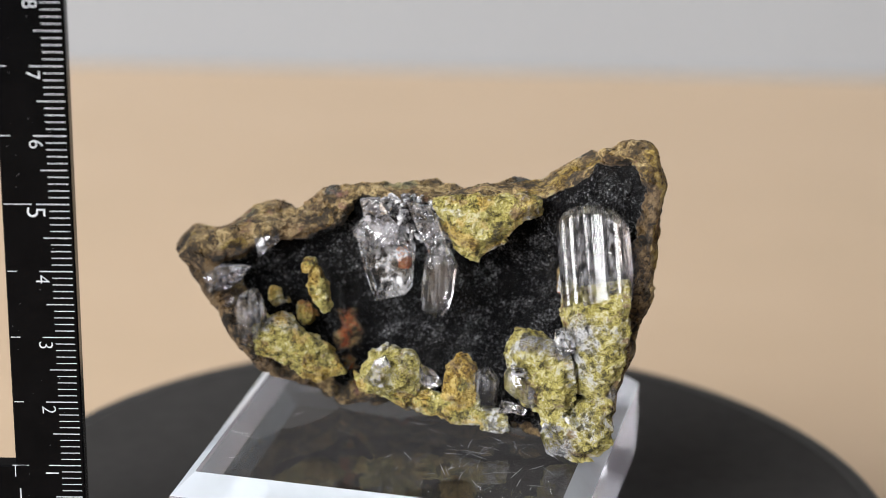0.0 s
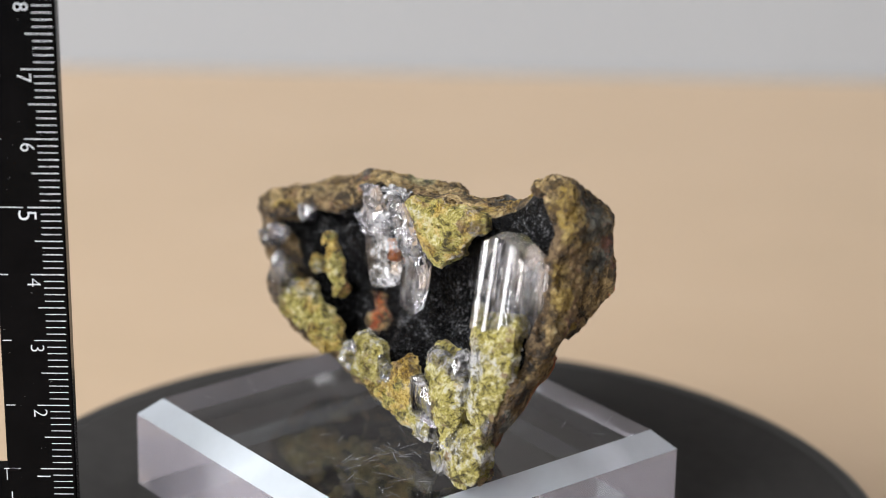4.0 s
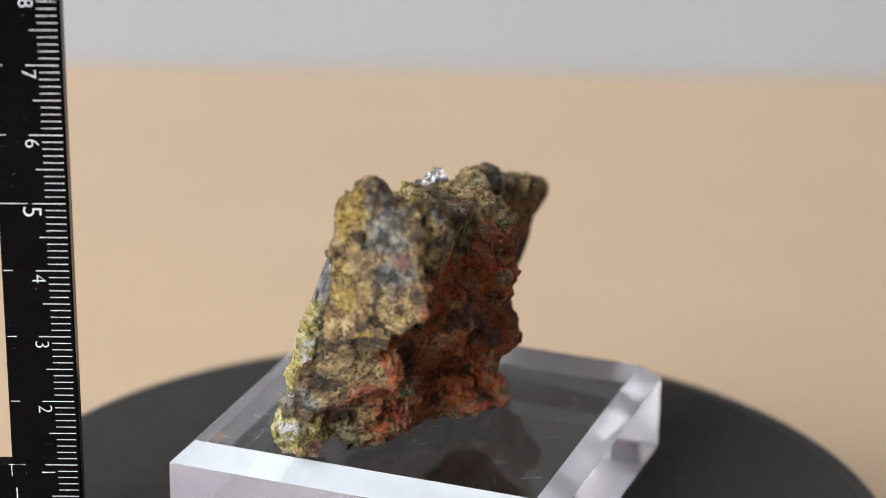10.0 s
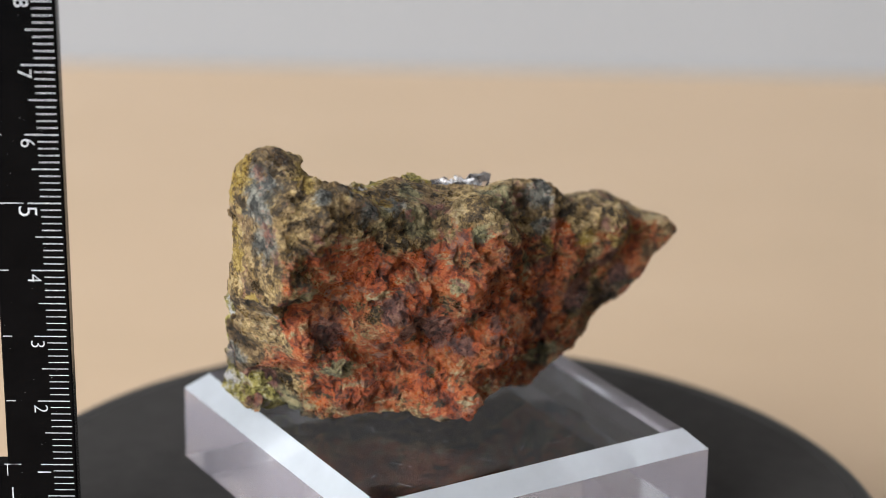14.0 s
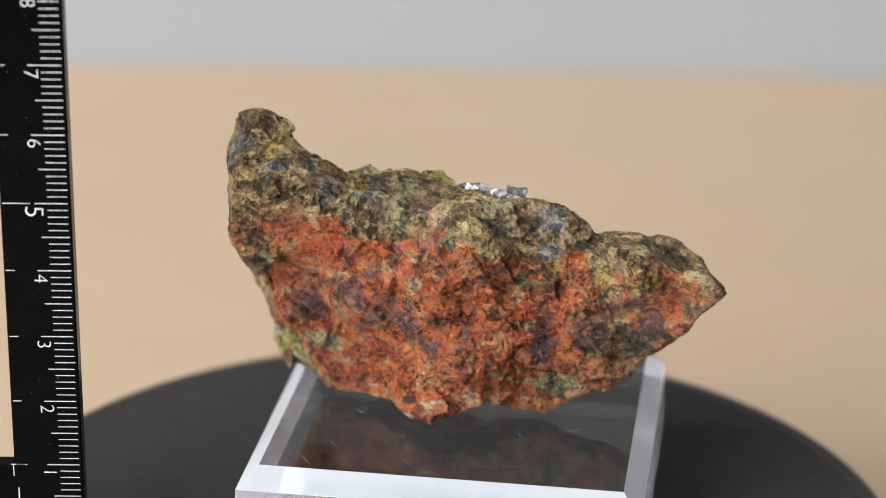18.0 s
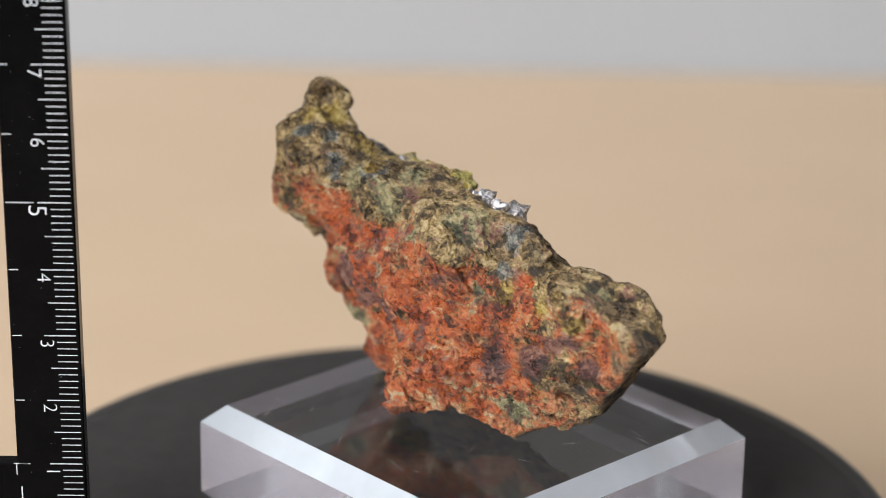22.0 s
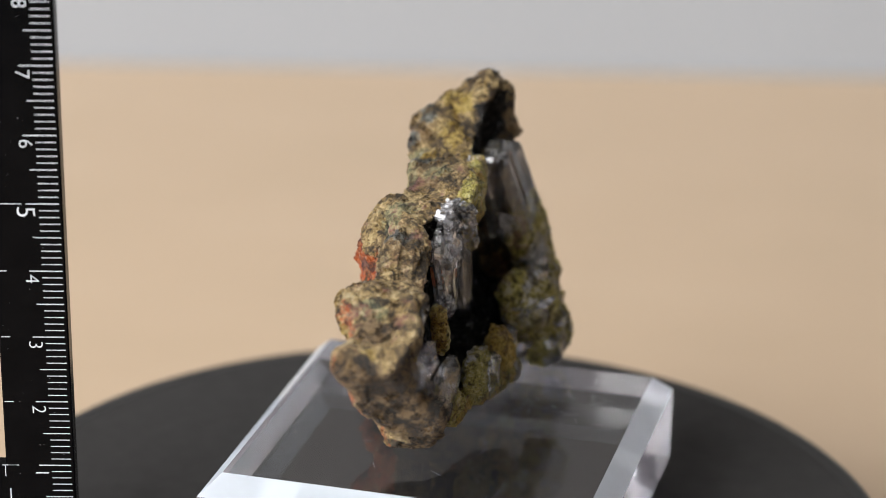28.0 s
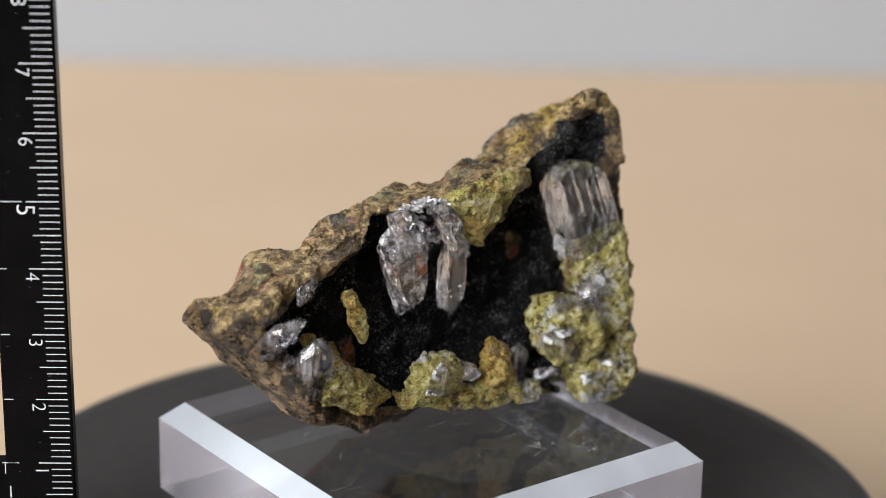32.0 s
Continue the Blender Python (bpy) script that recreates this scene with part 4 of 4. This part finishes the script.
    shards(root, [(-5.7, 4.5), (-2.6, 4.1), (-1.2, 2.3), (0.1, -1.6), (1.5, -4.4), (-0.4, -4.4), (-2.2, -2.9), (-4.0, 0.6)], -5.2, (-0.1, 0.03), 1.8, 1.0, clear_crystal,
           "frosted broken crystal under the ridge", 239)
    # frosted and clear crystals near the thin tip
    shards(root, [(-35.8, -9.4), (-33.1, -7.4), (-28.7, -7.2), (-30.3, -9.7), (-32.5, -11.2), (-35.2, -11.6)], -0.2, (-0.25, 0), 2.0, 1.3, clear_crystal, "grey frosted crystal near the thin tip", 241)
    shards(root, [(-28.2, -3.4), (-24.6, -2.2), (-24.4, -3.4), (-26.2, -4.8), (-27.5, -6.2)], 0.7, (-0.15, 0), 1.6, 1.1, clear_crystal, "grey frosted crystal near the thin tip", 251)
    fluted(root, (-29.2, -1.6, -18.4), (-28.0, -3.4, -10.6), -35, [(-2.5, 6.6), (-1.0, 8.6), (0.4, 9.4), (2.4, 6.8)], 3.2, 0.2, 4, 2.2, 0.05, clear_crystal, "stubby clear crystal with bright faces", 17)
    slab(root, [(-31.2, -17.6), (-31.2, -13.6), (-29.4, -11.6), (-28.0, -13.2), (-28.4, -17.6)], -1.6, (-0.3, 0.1), 2.4, 0.6, clear_crystal, "", 18)
    for k, (x, y, z) in enumerate(((-33, -0.3, -9.8), (-31, -0.6, -8.4), (-34.6, 0.2, -11.0), (-32.2, -0.6, -13.0))):
        crystal(root, (x, y + 1.4, z - 0.6), (x + 0.6, y - 0.6, z + 0.6), 1.8, 1.3, 30 * k, 0.5, 0.5, 6, 0, clear_crystal, 30 + k)
    # the ochre spur and small lumps in the hollow
    crust(root, [(-19.6, -1.2, -6.4, 1.0), (-18.8, -1.6, -9.5, 1.25), (-17.4, -1.8, -13.0, 0.85)], 0.45, 141, 0.55, 0.1, "ochre crusted spur standing in the hollow")
    crust(root, [(-25.4, 2.0, -12.0, 0.9), (-24.4, 1.6, -13.6, 0.9), (-24.9, 1.8, -13.0, 0.8)], 0.9, 151, 0.7, 0.3)
    crust(root, [(-21.0, 2.8, -14.6, 0.8), (-20.2, 2.4, -16.2, 0.8)], 0.9, 161, 0.6, 0.4)
    # the lower lip
    plate(root, [(-29.8, -17.5), (-26.7, -15.1), (-23.9, -14.1), (-20.3, -16.4), (-16.6, -19.1), (-14.6, -22.4), (-18, -23.8), (-20.8, -23.4), (-24.2, -20.4), (-27.5, -19.9)], -2.6, (-0.04, 0.1), 4.6, 181,
          crust_mat, "granular yellow crust on the lower lip", 0.46, 0.0, -0.9)
    plate(root, [(-13.5, -22.2), (-8, -22.4), (0, -23.4), (9.0, -24.8), (9.6, -27.4), (2, -27.6), (-6, -26.4), (-12, -24.8)], -8.0, (-0.33, 0.1), 3.4, 191, crust_mat, "ochre crust along the lower lip", 0.44, 0.05, -0.7)
    plate(root, [(-12.0, -21.6), (-10.6, -18.4), (-7.4, -16.8), (-4.4, -18.0), (-2.6, -20.6), (-3.4, -23.6), (-9, -24.0)], -7.0, (-0.15, 0.1), 4.4, 201, crust_mat, "crystal stump half under yellow crust", 0.22, 0.0, 0.0)
    plate(root, [(-0.2, -23.8), (0.6, -18.6), (2.4, -16.9), (5.0, -18.2), (5.2, -24.4)], -10.0, (-0.1, 0.1), 4.4, 211, crust_mat, "ochre coated crystal stump on the lower lip", 0.62, 0.1, -0.6)
    slab(root, [(-11.6, -21.8), (-10.0, -18.4), (-8.4, -17.4), (-7.6, -19.0), (-8.6, -22.6)], -9.2, (-0.1, 0), 1.6, 0.6, milky_crystal, "", 13)
    slab(root, [(-3.6, -21.8), (-3.4, -18.8), (-1.2, -20.0), (0.0, -21.8), (-1.8, -22.6)], -9.0, (-0.1, 0), 2.4, 0.55, clear_crystal, "", 14)
    fluted(root, (6.0, -10.4, -24.6), (6.6, -11.0, -18.2), -20, [(-1.8, 5.4), (0, 6.4), (1.8, 5.0)], 3.0, 0.1, 6, 0.8, 0.08, clear_crystal, "", 15)
    slab(root, [(8.2, -24.6), (8.6, -22.6), (10.4, -22.9), (10.8, -24.4)], -13.2, (0, 0), 1.6, 0.6, clear_crystal, "", 16)
    # fine drusy points under the ridge
    rng = random.Random(4)
    for k in range(100):
        x = rng.uniform(-8.6, 0.8)
        z = rng.uniform(-2.2 + 0.12 * abs(x + 4), 4.8)
        at = Vector((x, -0.6 - 0.28 * (x + 8) + rng.uniform(-0.6, 0.4), z))
        way = Vector((rng.uniform(-1, 1), -1.2, rng.uniform(-0.9, 0.5))).normalized()
        crystal(root, at, at + way * rng.uniform(1.0, 2.2), rng.uniform(0.5, 1.4), rng.uniform(0.4, 1.1), rng.uniform(0, 90), 0.5, 0.4, 6, 0, milky_crystal, 140 + k)
    return root


SPECIMEN = specimen()


# ---- the scale: a black L-shaped acrylic ruler, its zero at the outer corner ----
ruler_black = plain("black_acrylic", (0.0012, 0.0013, 0.0016), (0.0026, 0.0026, 0.003), 200, 0.2)
ruler_black.node_tree.nodes["Principled BSDF"].inputs["Specular IOR Level"].default_value = 0.04
speck_grey = plain("grey_specks", (0.03, 0.031, 0.034), (0.22, 0.225, 0.24), 900, 0.7)
print_white = plain("white_print", (0.36, 0.385, 0.43), (0.58, 0.605, 0.65), 700, 0.6)


def glyph(text, size):
    cu = bpy.data.curves.new("digit", "FONT")
    cu.body, cu.size, cu.align_x, cu.align_y, cu.extrude = text, size, "CENTER", "CENTER", 0.00002
    cu.offset = -0.00005
    ob = bpy.data.objects.new("digit", cu)
    me = bpy.data.meshes.new_from_object(ob)
    bpy.data.objects.remove(ob)
    bpy.data.curves.remove(cu)
    return me


def l_ruler():
    root = tagged(new("ruler"), "black acrylic L-shaped centimetre ruler with white printed scale", "ruler")
    arm, thick, high, left = 0.0099, 0.003, 0.092, -0.112
    bm = bmesh.new()
    pts = [(0, 0), (0, high), (-arm, high), (-arm, arm), (left, arm), (left, 0)]
    low = [bm.verts.new((x, 0, z)) for x, z in pts]
    up = [bm.verts.new((x, thick, z)) for x, z in pts]
    bm.faces.new(low)
    bm.faces.new(up[::-1])
    for k in range(len(pts)):
        j = (k + 1) % len(pts)
        bm.faces.new((low[k], up[k], up[j], low[j]))
    bmesh.ops.recalc_face_normals(bm, faces=bm.faces)
    bmesh.ops.bevel(bm, geom=bm.edges[:], offset=0.0002, segments=1, affect="EDGES")
    part("ruler_body", bm, ruler_black, root)
    e, w = 0.00004, 0.000056
    rng = random.Random(2)

    def tick(x0, x1, z0, z1):
        part("tick", boxed((x0, -e, z0), (x1, -0.000002, z1)), print_white, root)

    for mm in range(1, 91):
        z = mm * 0.001
        right = -0.0005 + rng.uniform(-0.0001, 0.0001)
        if mm % 10 == 0:
            tick(-0.0051, right, z - w * 1.2, z + w * 1.2)
            tick(-arm + 0.0003, -arm + (0.0042 if mm % 50 == 0 else 0.0016), z - w, z + w)
        elif mm % 5 == 0:
            tick(-0.0043, right, z - w * 1.1, z + w * 1.1)
        else:
            tick(-0.0033, right, z - w, z + w)
    for k in range(1, 9):
        me = glyph(str(k), 0.0029 if k != 5 else 0.0038)
        me.materials.append(print_white)
        ob = new_part("digit", me, root)
        ob.matrix_basis = pose(-0.0048 if k != 5 else -0.0053, -e, k * 0.01 - 0.0012, 90, 0, 0) @ pose(0, 0, 0, 0, 0, -90)
    me = glyph("1", 0.0028)
    me.materials.append(print_white)
    new_part("digit", me, root).matrix_basis = pose(-0.0094, -e, 0.0053, 90, 0, 0)
    tick(-0.01 - w, -0.01 + w, arm - 0.0017, arm)
    tick(-0.0104, -0.0080, arm + 0.00004, arm + 0.00016)
    for mm in range(11, 110):
        x = -mm * 0.001
        if mm % 10 == 0:
            tick(x - w, x + w, arm - 0.0046, arm - 0.0002)
        else:
            tick(x - w, x + w, 0.0011, 0.0038 if mm % 5 else 0.0048)
        # dust and worn specks on the black
    bm = bmesh.new()
    for k in range(70):
        x, z, r = rng.uniform(-arm + 0.0003, -0.0003), rng.uniform(0.0, high), rng.uniform(0.00002, 0.00007)
        box(bm, (x - r * rng.uniform(0.5, 3), -0.00002, z - r * 0.4), (x + r, -0.000002, z + r * 0.4))
    tagged(part("dust", bm, speck_grey, root, "fine grey specks"), kind="stuff")
    root.matrix_basis = Matrix.Translation((-0.05145, -0.0186, LIFT - 0.0417)) @ pose(0, 0, 0, 0, -0.62, 0)
    return root


RULER = l_ruler()


def ruler_holder():
    """The plain stand that carries the far end of the ruler's foot."""
    z = LIFT - 0.0417
    bm = boxed((-0.172, -0.0240, 0.0), (-0.135, -0.0100, z - 0.0007), 0.0008)
    return tagged(mesh_ob("ruler_stand", bm, base_black), "small plain black block under the end of the ruler", "stand")


ruler_holder()


def motions():
    rows = [(0.5 * k, pose(0, 0, 0, 0, 0, -TURN * 0.5 * k)) for k in range(65)]
    for thing in (TURNTABLE, BLOCK, SPECIMEN):
        walk(thing, rows)


motions()
